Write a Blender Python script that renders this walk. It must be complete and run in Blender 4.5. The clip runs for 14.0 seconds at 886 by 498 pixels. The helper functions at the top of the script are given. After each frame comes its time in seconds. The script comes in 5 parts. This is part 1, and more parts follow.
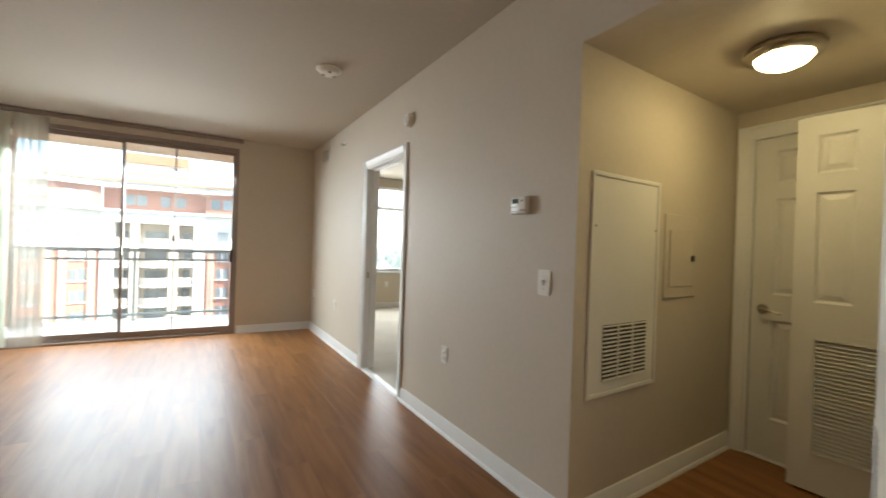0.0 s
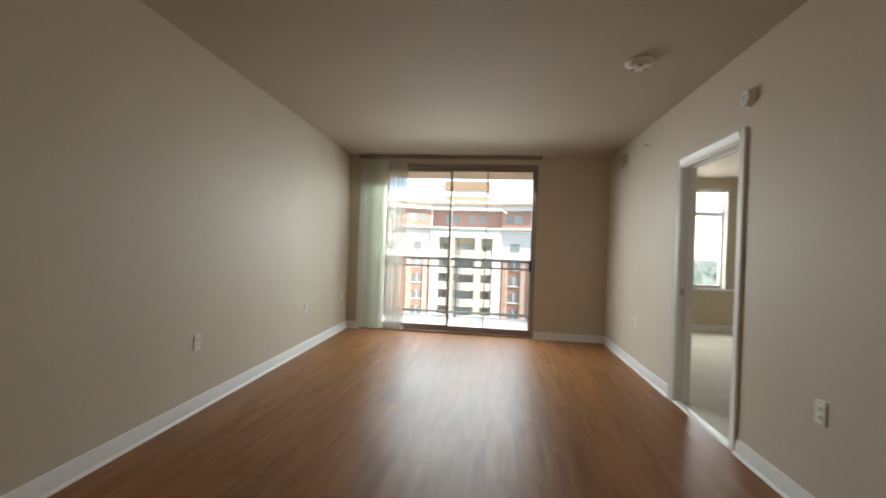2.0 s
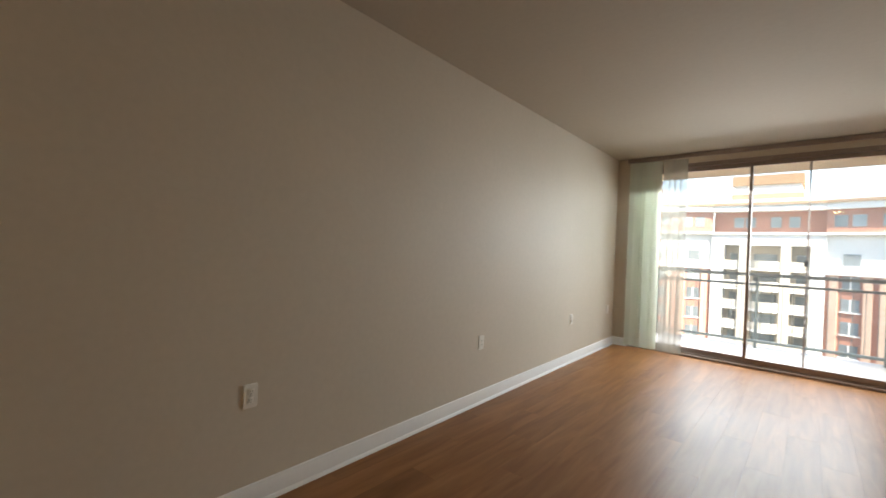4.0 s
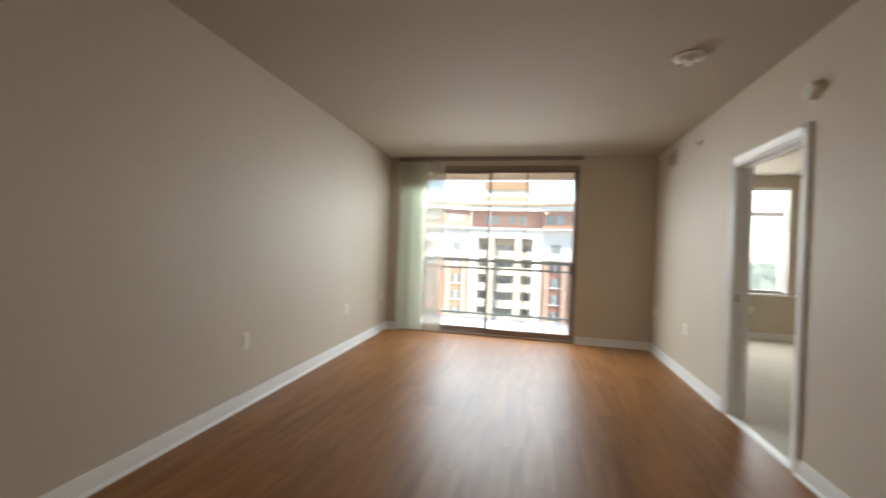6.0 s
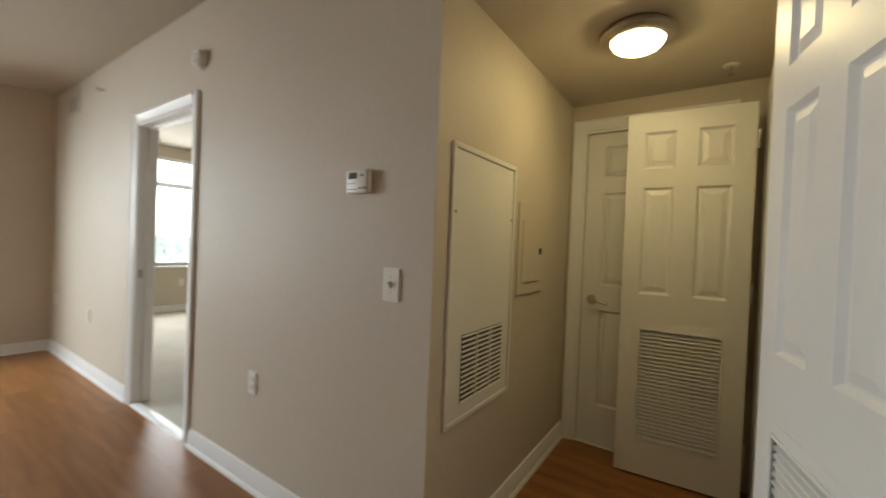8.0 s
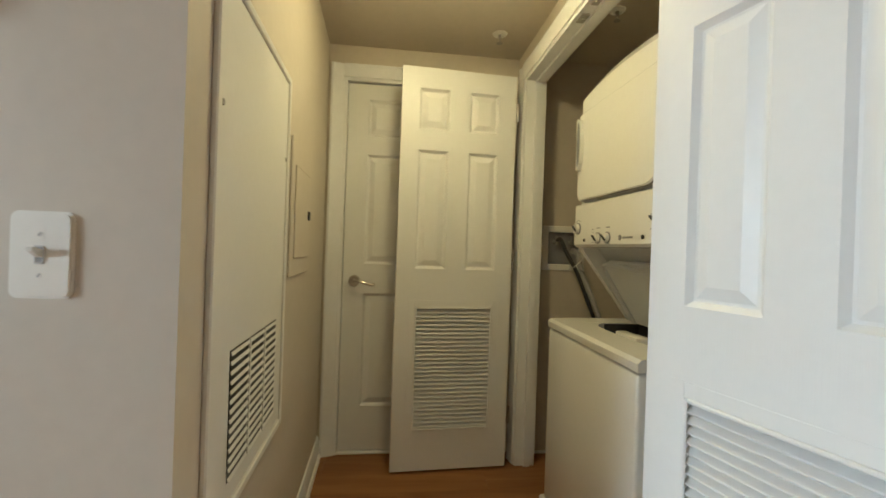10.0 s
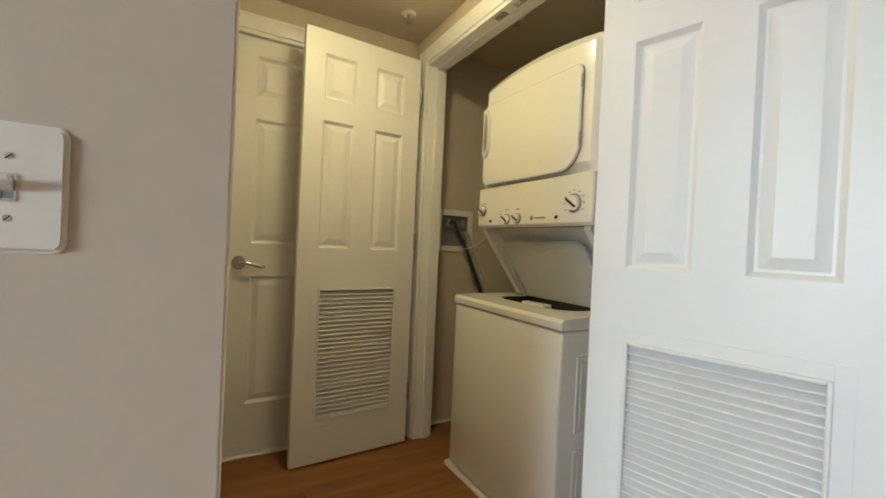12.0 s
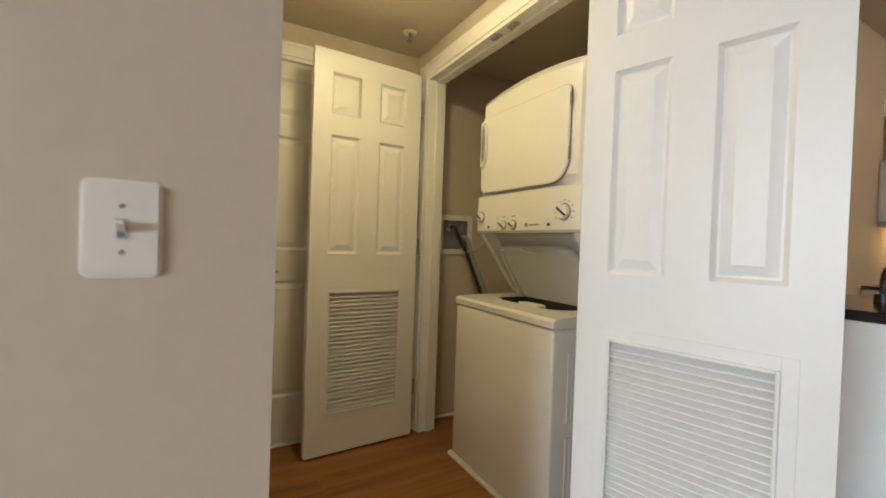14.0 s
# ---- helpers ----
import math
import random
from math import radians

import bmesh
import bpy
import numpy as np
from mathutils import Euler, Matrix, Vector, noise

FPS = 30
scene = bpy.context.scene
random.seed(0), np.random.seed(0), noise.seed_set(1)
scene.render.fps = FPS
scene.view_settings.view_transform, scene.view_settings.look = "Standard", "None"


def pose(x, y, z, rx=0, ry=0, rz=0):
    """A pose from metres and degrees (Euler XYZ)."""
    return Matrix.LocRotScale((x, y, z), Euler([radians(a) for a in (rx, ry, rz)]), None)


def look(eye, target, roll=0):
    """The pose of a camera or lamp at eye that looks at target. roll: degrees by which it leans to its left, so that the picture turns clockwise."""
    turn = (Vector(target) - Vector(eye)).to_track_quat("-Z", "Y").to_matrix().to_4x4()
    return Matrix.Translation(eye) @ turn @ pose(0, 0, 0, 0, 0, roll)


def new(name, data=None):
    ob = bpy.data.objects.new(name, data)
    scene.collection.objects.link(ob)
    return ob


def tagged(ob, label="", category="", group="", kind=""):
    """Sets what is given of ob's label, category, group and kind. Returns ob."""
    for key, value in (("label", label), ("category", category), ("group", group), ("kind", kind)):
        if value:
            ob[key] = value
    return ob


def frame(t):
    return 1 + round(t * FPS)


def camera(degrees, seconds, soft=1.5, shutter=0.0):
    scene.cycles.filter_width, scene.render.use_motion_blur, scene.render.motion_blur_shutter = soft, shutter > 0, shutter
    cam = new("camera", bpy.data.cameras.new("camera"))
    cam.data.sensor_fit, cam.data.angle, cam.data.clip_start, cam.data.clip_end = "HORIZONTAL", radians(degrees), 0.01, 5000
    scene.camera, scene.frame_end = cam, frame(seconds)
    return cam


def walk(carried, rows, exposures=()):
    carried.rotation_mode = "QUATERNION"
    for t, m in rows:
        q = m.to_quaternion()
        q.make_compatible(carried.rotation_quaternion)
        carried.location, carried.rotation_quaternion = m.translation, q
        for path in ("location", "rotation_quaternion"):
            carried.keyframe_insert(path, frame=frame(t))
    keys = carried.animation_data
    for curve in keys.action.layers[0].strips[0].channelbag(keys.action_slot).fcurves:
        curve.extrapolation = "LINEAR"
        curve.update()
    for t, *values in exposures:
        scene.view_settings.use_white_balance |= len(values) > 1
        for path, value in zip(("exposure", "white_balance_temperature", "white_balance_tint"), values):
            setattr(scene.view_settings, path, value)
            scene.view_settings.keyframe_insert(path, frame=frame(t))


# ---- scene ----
cam = camera(94.3, 14.0, soft=1.6, shutter=0.4)
PATH = [
    (0, (0.524, -0.01, 1.263), (1.554, 1.705, 1.257), 1.9),
    (0.5, (0.466, 0.04, 1.245), (1.206, 1.898, 1.246), 1.9),
    (1, (0.444, 0.087, 1.26), (0.868, 2.041, 1.256), 1.9),
    (1.5, (0.427, 0.134, 1.259), (0.518, 2.132, 1.257), 2.0),
    (2, (0.399, 0.176, 1.256), (0.154, 2.161, 1.255), 2.1),
    (2.5, (0.414, 0.173, 1.287), (-0.181, 2.082, 1.279), 2.0),
    (3, (0.313, 0.181, 1.278), (-0.559, 1.981, 1.272), 2.2),
    (3.2, (0.305, 0.17, 1.278), (-0.652, 1.926, 1.275), 2.2),
    (4.25, (0.315, 0.135, 1.292), (-1.062, 1.586, 1.284), 2.3),
    (5.3, (0.321, 0.083, 1.306), (-0.881, 1.682, 1.292), 2.4),
    (5.5, (0.241, 0.086, 1.313), (-0.786, 1.802, 1.296), 2.5),
    (6, (0.408, 0.185, 1.279), (-0.024, 2.137, 1.274), 2.2),
    (6.5, (0.484, 0.2, 1.25), (0.744, 2.183, 1.249), 2.2),
    (7, (0.605, 0.231, 1.259), (1.449, 2.045, 1.253), 2.0),
    (7.5, (0.745, 0.312, 1.257), (2.044, 1.833, 1.243), 2.2),
    (8, (0.856, 0.426, 1.268), (2.487, 1.583, 1.243), 2.3),
    (8.5, (0.978, 0.592, 1.242), (2.819, 1.374, 1.214), 2.5),
    (9, (1.092, 0.714, 1.213), (3.048, 1.129, 1.185), 2.4),
    (9.2, (1.15, 0.762, 1.191), (3.131, 1.037, 1.173), 2.3),
    (11.5, (1.461, 1.236, 1.102), (3.269, 0.381, 1.079), 2.4),
    (12, (1.441, 1.293, 1.071), (3.184, 0.312, 1.052), 2.6),
    (12.5, (1.432, 1.316, 1.043), (3.131, 0.262, 1.019), 2.4),
    (13, (1.421, 1.340, 1.034), (3.099, 0.252, 1.008), 2.3),
    (13.5, (1.402, 1.347, 1.039), (3.082, 0.260, 1.014), 2.2),
    (14, (1.326, 1.363, 1.104), (3.07, 0.385, 1.076), 2.0),
]
EXPOSURES = [(0.0, 2.47, 6700, 7), (1.5, 1.83, 6900, 7), (3.0, 1.97, 7000, 9), (5.5, 2.24, 7000, 10), (6.5, 1.88, 6900, 8), (7.5, 2.25, 7000, 9), (8.5, 2.62, 6300, 4), (9.0, 2.95, 6050, 3), (11.5, 3.18, 6000, 4), (12.5, 3.16, 6250, 7), (14.0, 3.18, 6350, 9)]
walk(cam, [(t, look(eye, target, roll)) for t, eye, target, roll in PATH], EXPOSURES)
SKY, SUN, HALL_LAMP, KITCHEN_FILL = 0.15, 3.8, 8.0, 15.0
WINDOW_LIGHT, BEDROOM_LIGHT = 50, 29


# ---------------------------------------------------------------- light
world = bpy.data.worlds.new("sky")
scene.world = world
world.use_nodes = True
wn = world.node_tree.nodes
sky = wn.new("ShaderNodeTexSky")
sky.sky_type = "NISHITA"
sky.sun_disc = False
sky.sun_elevation = radians(50)
sky.sun_rotation = radians(75)
sky.dust_density = 1.0
world.node_tree.links.new(sky.outputs["Color"], wn["Background"].inputs["Color"])
wn["Background"].inputs["Strength"].default_value = SKY

sun_data = bpy.data.lights.new("sun", "SUN")
sun_data.energy, sun_data.color, sun_data.angle = SUN, (1.0, 0.95, 0.87), radians(0.5)
new("sun", sun_data).matrix_world = look((0, 0, 0), (-0.55, 0.36, -0.75))



def sky_lamp(name, m, energy, color, wide, high):
    data = bpy.data.lights.new(name, "AREA")
    data.energy, data.color, data.shape, data.size, data.size_y = energy, color, "RECTANGLE", wide, high
    new(name, data).matrix_world = m


# the sky's light in the two openings
sky_lamp("window_daylight", pose(-0.30, 6.98, 1.58, -38, 0, 0), WINDOW_LIGHT, (0.815, 0.915, 1.0), 2.5, 1.9)
sky_lamp("bedroom_daylight", pose(3.55, 8.4, 1.75, -66, 0, 0), BEDROOM_LIGHT, (0.95, 0.98, 1.0), 1.5, 1.6)

# ---------------------------------------------------------------- helpers


def bm_new():
    return bmesh.new()


def box(bm, x0, x1, y0, y1, z0, z1, bev=0.0, seg=1):
    m = Matrix.Translation(((x0 + x1) / 2, (y0 + y1) / 2, (z0 + z1) / 2)) @ Matrix.Diagonal((x1 - x0, y1 - y0, z1 - z0, 1))
    vs = bmesh.ops.create_cube(bm, size=1.0, matrix=m)["verts"]
    if bev:
        es = list({e for v in vs for e in v.link_edges})
        bmesh.ops.bevel(bm, geom=es, offset=bev, segments=seg, affect="EDGES", profile=0.5)
    return bm


def cyl(bm, c, r0, r1, h, axis="z", seg=24):
    """A cylinder or cone of height h that starts at c and goes along axis."""
    turn = {"z": pose(0, 0, 0), "x": pose(0, 0, 0, 0, 90, 0), "y": pose(0, 0, 0, -90, 0, 0), "-y": pose(0, 0, 0, 90, 0, 0), "-x": pose(0, 0, 0, 0, -90, 0), "-z": pose(0, 0, 0, 180, 0, 0)}[axis]
    m = Matrix.Translation(c) @ turn @ Matrix.Translation((0, 0, h / 2))
    bmesh.ops.create_cone(bm, cap_ends=True, segments=seg, radius1=r0, radius2=r1, depth=h, matrix=m)
    return bm


def prism(bm, pts, lo, hi, axis):
    """A polygon in the plane across axis, pushed from lo to hi along it."""
    def at(p, h):
        return {"x": (h, p[0], p[1]), "y": (p[0], h, p[1]), "z": (p[0], p[1], h)}[axis]
    a = [bm.verts.new(at(p, lo)) for p in pts]
    b = [bm.verts.new(at(p, hi)) for p in pts]
    n = len(pts)
    bm.faces.new(a)
    bm.faces.new(list(reversed(b)))
    for i in range(n):
        bm.faces.new((a[i], b[i], b[(i + 1) % n], a[(i + 1) % n]))
    bmesh.ops.recalc_face_normals(bm, faces=bm.faces)
    return bm


def revolve(bm, profile, seg=32):
    """Rings of (radius, z) turned round the z axis."""
    rings = []
    for r, z in profile:
        if r < 1e-5:
            rings.append([bm.verts.new((0, 0, z))])
        else:
            rings.append([bm.verts.new((r * math.cos(2 * math.pi * i / seg), r * math.sin(2 * math.pi * i / seg), z)) for i in range(seg)])
    for a, b in zip(rings, rings[1:]):
        for i in range(seg):
            j = (i + 1) % seg
            if len(a) == 1 and len(b) > 1:
                bm.faces.new((a[0], b[i], b[j]))
            elif len(b) == 1 and len(a) > 1:
                bm.faces.new((a[i], b[0], a[j]))
            elif len(a) > 1:
                bm.faces.new((a[i], b[i], b[j], a[j]))
    bmesh.ops.recalc_face_normals(bm, faces=bm.faces)
    return bm


def tube(bm, pts, r, seg=8):
    """A round hose along points."""
    pts = [Vector(p) for p in pts]
    rings = []
    for i, p in enumerate(pts):
        d = (pts[min(i + 1, len(pts) - 1)] - pts[max(i - 1, 0)]).normalized()
        u = d.cross(Vector((0.3, 0.2, 0.93))).normalized()
        v = d.cross(u)
        rings.append([bm.verts.new(p + r * (math.cos(2 * math.pi * k / seg) * u + math.sin(2 * math.pi * k / seg) * v)) for k in range(seg)])
    for a, b in zip(rings, rings[1:]):
        for k in range(seg):
            bm.faces.new((a[k], b[k], b[(k + 1) % seg], a[(k + 1) % seg]))
    bm.faces.new(rings[0])
    bm.faces.new(rings[-1])
    bmesh.ops.recalc_face_normals(bm, faces=bm.faces)
    return bm


def curve_points(pts, n=20):
    """A smooth line through a few points."""
    pts = [Vector(p) for p in pts]
    out = []
    for i in range(len(pts) - 1):
        p0, p1, p2, p3 = pts[max(i - 1, 0)], pts[i], pts[i + 1], pts[min(i + 2, len(pts) - 1)]
        for k in range(n):
            t = k / n
            out.append(0.5 * (2 * p1 + (p2 - p0) * t + (2 * p0 - 5 * p1 + 4 * p2 - p3) * t * t + (3 * p1 - p0 - 3 * p2 + p3) * t ** 3))
    return out + [pts[-1]]


def rounded(x0, x1, z0, z1, rs, n=8):
    """A rectangle with its own radius at each corner: lower left, lower right, upper right, upper left."""
    out = []
    for (cx, cz, a0), r in zip(((x0, z0, 180), (x1, z0, 270), (x1, z1, 0), (x0, z1, 90)), rs):
        sx, sz = (1 if cx == x0 else -1), (1 if cz == z0 else -1)
        for k in range(n + 1):
            a = radians(a0 + 90 * k / n)
            out.append((cx + sx * r + r * math.cos(a), cz + sz * r + r * math.sin(a)))
    return out


def mesh_of(name, bm, material, smooth=True):
    me = bpy.data.meshes.new(name)
    bm.to_mesh(me)
    bm.free()
    me.materials.append(material)
    if smooth:
        me.shade_smooth()
        me.set_sharp_from_angle(angle=radians(35))
    return me


def part(name, bm, material, parent, label="", smooth=True):
    ob = new(name, mesh_of(name, bm, material, smooth))
    ob.parent = parent
    if label:
        ob["label"] = label
    return ob


def thing(name, label, category, m=None, group="", kind=""):
    ob = new(name)
    ob.empty_display_size = 0.1
    if m is not None:
        ob.matrix_world = m
    return tagged(ob, label, category, group, kind)


def solid(name, bm, material, label, category, kind="", group="", m=None, smooth=True):
    ob = new(name, mesh_of(name, bm, material, smooth))
    if m is not None:
        ob.matrix_world = m
    return tagged(ob, label, category, group, kind)


# ---------------------------------------------------------------- materials


def material(name, color, rough=0.5, metal=0.0, fine=0.0, fine_scale=60.0, broad=0.0, broad_scale=1.5, bump=0.0, bump_scale=120.0, coat=0.0, each=0.0, rough_var=0.0, grain=None):
    """A surface with its colour varied at two scales, fine relief and, with each, from piece to piece."""
    m = bpy.data.materials.new(name)
    m.use_nodes = True
    nt = m.node_tree
    b = nt.nodes["Principled BSDF"]
    b.inputs["Base Color"].default_value = (*color, 1)
    b.inputs["Roughness"].default_value = rough
    b.inputs["Metallic"].default_value = metal
    b.inputs["Coat Weight"].default_value = coat
    tex = nt.nodes.new("ShaderNodeTexCoord")
    value = None

    def noise_of(scale, amount, detail=3.0):
        n = nt.nodes.new("ShaderNodeTexNoise")
        n.inputs["Scale"].default_value = scale
        n.inputs["Detail"].default_value = detail
        nt.links.new(tex.outputs["Object"], n.inputs["Vector"])
        r = nt.nodes.new("ShaderNodeMapRange")
        r.inputs["From Min"].default_value, r.inputs["From Max"].default_value = 0.3, 0.7
        r.inputs["To Min"].default_value, r.inputs["To Max"].default_value = 1 - amount, 1 + amount
        nt.links.new(n.outputs["Fac"], r.inputs["Value"])
        return r.outputs["Result"]

    for scale, amount in ((fine_scale, fine), (broad_scale, broad)):
        if amount:
            v = noise_of(scale, amount)
            if value is None:
                value = v
            else:
                mul = nt.nodes.new("ShaderNodeMath")
                mul.operation = "MULTIPLY"
                nt.links.new(value, mul.inputs[0])
                nt.links.new(v, mul.inputs[1])
                value = mul.outputs[0]
    if each:
        info = nt.nodes.new("ShaderNodeObjectInfo")
        r = nt.nodes.new("ShaderNodeMapRange")
        r.inputs["To Min"].default_value, r.inputs["To Max"].default_value = 1 - each, 1 + each
        nt.links.new(info.outputs["Random"], r.inputs["Value"])
        if value is None:
            value = r.outputs["Result"]
        else:
            mul = nt.nodes.new("ShaderNodeMath")
            mul.operation = "MULTIPLY"
            nt.links.new(value, mul.inputs[0])
            nt.links.new(r.outputs["Result"], mul.inputs[1])
            value = mul.outputs[0]
    if value is not None:
        hsv = nt.nodes.new("ShaderNodeHueSaturation")
        hsv.inputs["Color"].default_value = (*color, 1)
        nt.links.new(value, hsv.inputs["Value"])
        nt.links.new(hsv.outputs["Color"], b.inputs["Base Color"])
    if rough_var:
        n = noise_of(6.0, rough_var)
        mul = nt.nodes.new("ShaderNodeMath")
        mul.operation = "MULTIPLY"
        mul.inputs[1].default_value = rough
        nt.links.new(n, mul.inputs[0])
        nt.links.new(mul.outputs[0], b.inputs["Roughness"])
    if bump:
        n = nt.nodes.new("ShaderNodeTexNoise")
        n.inputs["Scale"].default_value = bump_scale
        n.inputs["Detail"].default_value = 4.0
        if grain:
            mp = nt.nodes.new("ShaderNodeMapping")
            mp.inputs["Scale"].default_value = grain
            nt.links.new(tex.outputs["Object"], mp.inputs["Vector"])
            nt.links.new(mp.outputs["Vector"], n.inputs["Vector"])
        else:
            nt.links.new(tex.outputs["Object"], n.inputs["Vector"])
        bp = nt.nodes.new("ShaderNodeBump")
        bp.inputs["Strength"].default_value = bump
        bp.inputs["Distance"].default_value = 0.002
        nt.links.new(n.outputs["Fac"], bp.inputs["Height"])
        nt.links.new(bp.outputs["Normal"], b.inputs["Normal"])
    return m


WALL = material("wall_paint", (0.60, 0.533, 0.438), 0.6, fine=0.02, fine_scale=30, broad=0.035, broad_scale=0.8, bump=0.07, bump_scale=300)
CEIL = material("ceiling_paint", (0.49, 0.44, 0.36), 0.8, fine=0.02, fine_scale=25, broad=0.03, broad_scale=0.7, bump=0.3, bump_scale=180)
TRIM = material("trim_paint", (0.82, 0.82, 0.81), 0.42, fine=0.015, fine_scale=40, broad=0.03, bump=0.06, bump_scale=150)
DOORPAINT = material("door_paint", (0.76, 0.755, 0.735), 0.40, fine=0.01, fine_scale=40, broad=0.03, bump=0.16, bump_scale=9, grain=(26.0, 26.0, 1.2))
PLASTIC = material("white_plastic", (0.80, 0.78, 0.72), 0.35, fine=0.01, broad=0.02, bump=0.02)
ENAMEL = material("white_enamel", (0.80, 0.79, 0.75), 0.22, fine=0.01, broad=0.015, bump=0.03, bump_scale=300, coat=0.3)
GREYENAMEL = material("light_grey_enamel", (0.56, 0.565, 0.565), 0.3, fine=0.01, broad=0.03, bump=0.03)
DARK = material("dark_plastic_and_shade", (0.02, 0.02, 0.022), 0.4, fine=0.1)
GREY = material("grey_print_and_shade", (0.25, 0.25, 0.26), 0.5, fine=0.05)
LCD = material("green_grey_display", (0.10, 0.13, 0.11), 0.15, fine=0.03)
NICKEL = material("satin_nickel", (0.46, 0.42, 0.37), 0.3, 1.0, fine=0.03, bump=0.03)
HINGE = material("dull_steel", (0.42, 0.40, 0.37), 0.38, 1.0, fine=0.06)
STEEL = material("stainless_steel", (0.60, 0.59, 0.57), 0.28, 1.0, fine=0.03, fine_scale=200, bump=0.05)
CARPET = material("cream_carpet", (0.56, 0.53, 0.46), 0.95, fine=0.14, fine_scale=260, broad=0.06, broad_scale=3, bump=1.0, bump_scale=320)
# bronze lightened to imitate glare along the frames
ALU = material("bronze_aluminium", (0.30, 0.245, 0.215), 0.42, 0.35, fine=0.05, broad=0.05)
RAIL = material("grey_green_rail_paint", (0.13, 0.155, 0.15), 0.45, 0.2, fine=0.05, broad=0.05)
CONCRETE = material("pale_concrete", (0.42, 0.41, 0.39), 0.85, fine=0.06, fine_scale=80, broad=0.1, bump=0.5, bump_scale=90)
STUCCO = material("beige_stucco", (0.64, 0.52, 0.36), 0.85, fine=0.04, broad=0.05, bump=0.4)
BRICK = material("orange_brick", (0.36, 0.155, 0.09), 0.85, fine=0.12, fine_scale=70, broad=0.06, bump=0.6, bump_scale=140, each=0.22)
MORTAR = material("mortar", (0.45, 0.40, 0.35), 0.9, fine=0.1, bump=0.5)
FARBRICK = material("far_brick", (0.42, 0.205, 0.145), 0.9, fine=0.08, fine_scale=3, broad=0.08, broad_scale=0.15)
FARBRICK2 = material("far_pale_brick", (0.58, 0.40, 0.30), 0.9, fine=0.08, fine_scale=3, broad=0.08, broad_scale=0.15)
FARWHITE = material("far_white_stucco", (0.78, 0.75, 0.70), 0.9, fine=0.05, fine_scale=2, broad=0.05, broad_scale=0.1)
FARBEIGE = material("far_beige_concrete", (0.60, 0.53, 0.43), 0.9, fine=0.06, fine_scale=2, broad=0.06, broad_scale=0.1)
FARTAN = material("far_tan_metal", (0.36, 0.24, 0.15), 0.85, fine=0.06, fine_scale=2, broad=0.06, broad_scale=0.1)
# pane colour lifted to imitate flare that washes out contrast
FARGLASS = material("far_window_glass", (0.24, 0.27, 0.28), 0.12, fine=0.2, fine_scale=0.6, each=0.3)
ASPHALT = material("asphalt", (0.06, 0.06, 0.058), 0.95, fine=0.2, fine_scale=0.8, broad=0.2, broad_scale=0.05)
LEAF = material("far_foliage", (0.11, 0.15, 0.12), 0.9, fine=0.3, fine_scale=0.12, broad=0.3, broad_scale=0.03)
BLACKSTONE = material("black_granite", (0.018, 0.018, 0.02), 0.12, fine=0.4, fine_scale=180)
BLACKGLASS = material("black_glass", (0.012, 0.012, 0.013), 0.08, fine=0.1)
CABINET = material("white_cabinet", (0.74, 0.70, 0.62), 0.35, fine=0.02, broad=0.03)
HOSE = material("dark_rubber_hose", (0.03, 0.03, 0.032), 0.5, fine=0.1, bump=0.2)
GREYHOSE = material("grey_hose", (0.33, 0.32, 0.30), 0.5, fine=0.08, bump=0.3, bump_scale=90)
SUBFLOOR = material("dark_joint", (0.05, 0.028, 0.016), 0.7, fine=0.1)


def glass_material(name, tint, rough=0.0, haze=0.0):
    """Clear glass with a patchy translucent layer mixed in to imitate lens glare and haze."""
    m = bpy.data.materials.new(name)
    m.use_nodes = True
    nt = m.node_tree
    nt.nodes.remove(nt.nodes["Principled BSDF"])
    out = nt.nodes["Material Output"]
    tr = nt.nodes.new("ShaderNodeBsdfTransparent")
    tr.inputs["Color"].default_value = (*tint, 1)
    gl = nt.nodes.new("ShaderNodeBsdfGlossy")
    gl.inputs["Roughness"].default_value = rough
    fr = nt.nodes.new("ShaderNodeFresnel")
    fr.inputs["IOR"].default_value = 1.45
    mix = nt.nodes.new("ShaderNodeMixShader")
    nt.links.new(fr.outputs[0], mix.inputs[0])
    nt.links.new(tr.outputs[0], mix.inputs[1])
    nt.links.new(gl.outputs[0], mix.inputs[2])
    veil = nt.nodes.new("ShaderNodeBsdfTranslucent")
    veil.inputs["Color"].default_value = (0.9, 0.9, 0.88, 1)
    tex = nt.nodes.new("ShaderNodeTexCoord")
    patch = nt.nodes.new("ShaderNodeTexNoise")
    patch.inputs["Scale"].default_value = 2.2
    nt.links.new(tex.outputs["Object"], patch.inputs["Vector"])
    amount = nt.nodes.new("ShaderNodeMapRange")
    amount.inputs["To Min"].default_value, amount.inputs["To Max"].default_value = haze * 0.8, haze * 1.2
    nt.links.new(patch.outputs["Fac"], amount.inputs["Value"])
    both = nt.nodes.new("ShaderNodeMixShader")
    nt.links.new(amount.outputs["Result"], both.inputs[0])
    nt.links.new(mix.outputs[0], both.inputs[1])
    nt.links.new(veil.outputs[0], both.inputs[2])
    nt.links.new(both.outputs[0], out.inputs["Surface"])
    return m


# glare and haze painted into the panes, stronger in the bedroom
GLASS = glass_material("window_glass", (0.97, 0.975, 0.97), haze=0.008)
BEDGLASS = glass_material("hazed_window_glass", (0.97, 0.98, 0.98), haze=0.025)


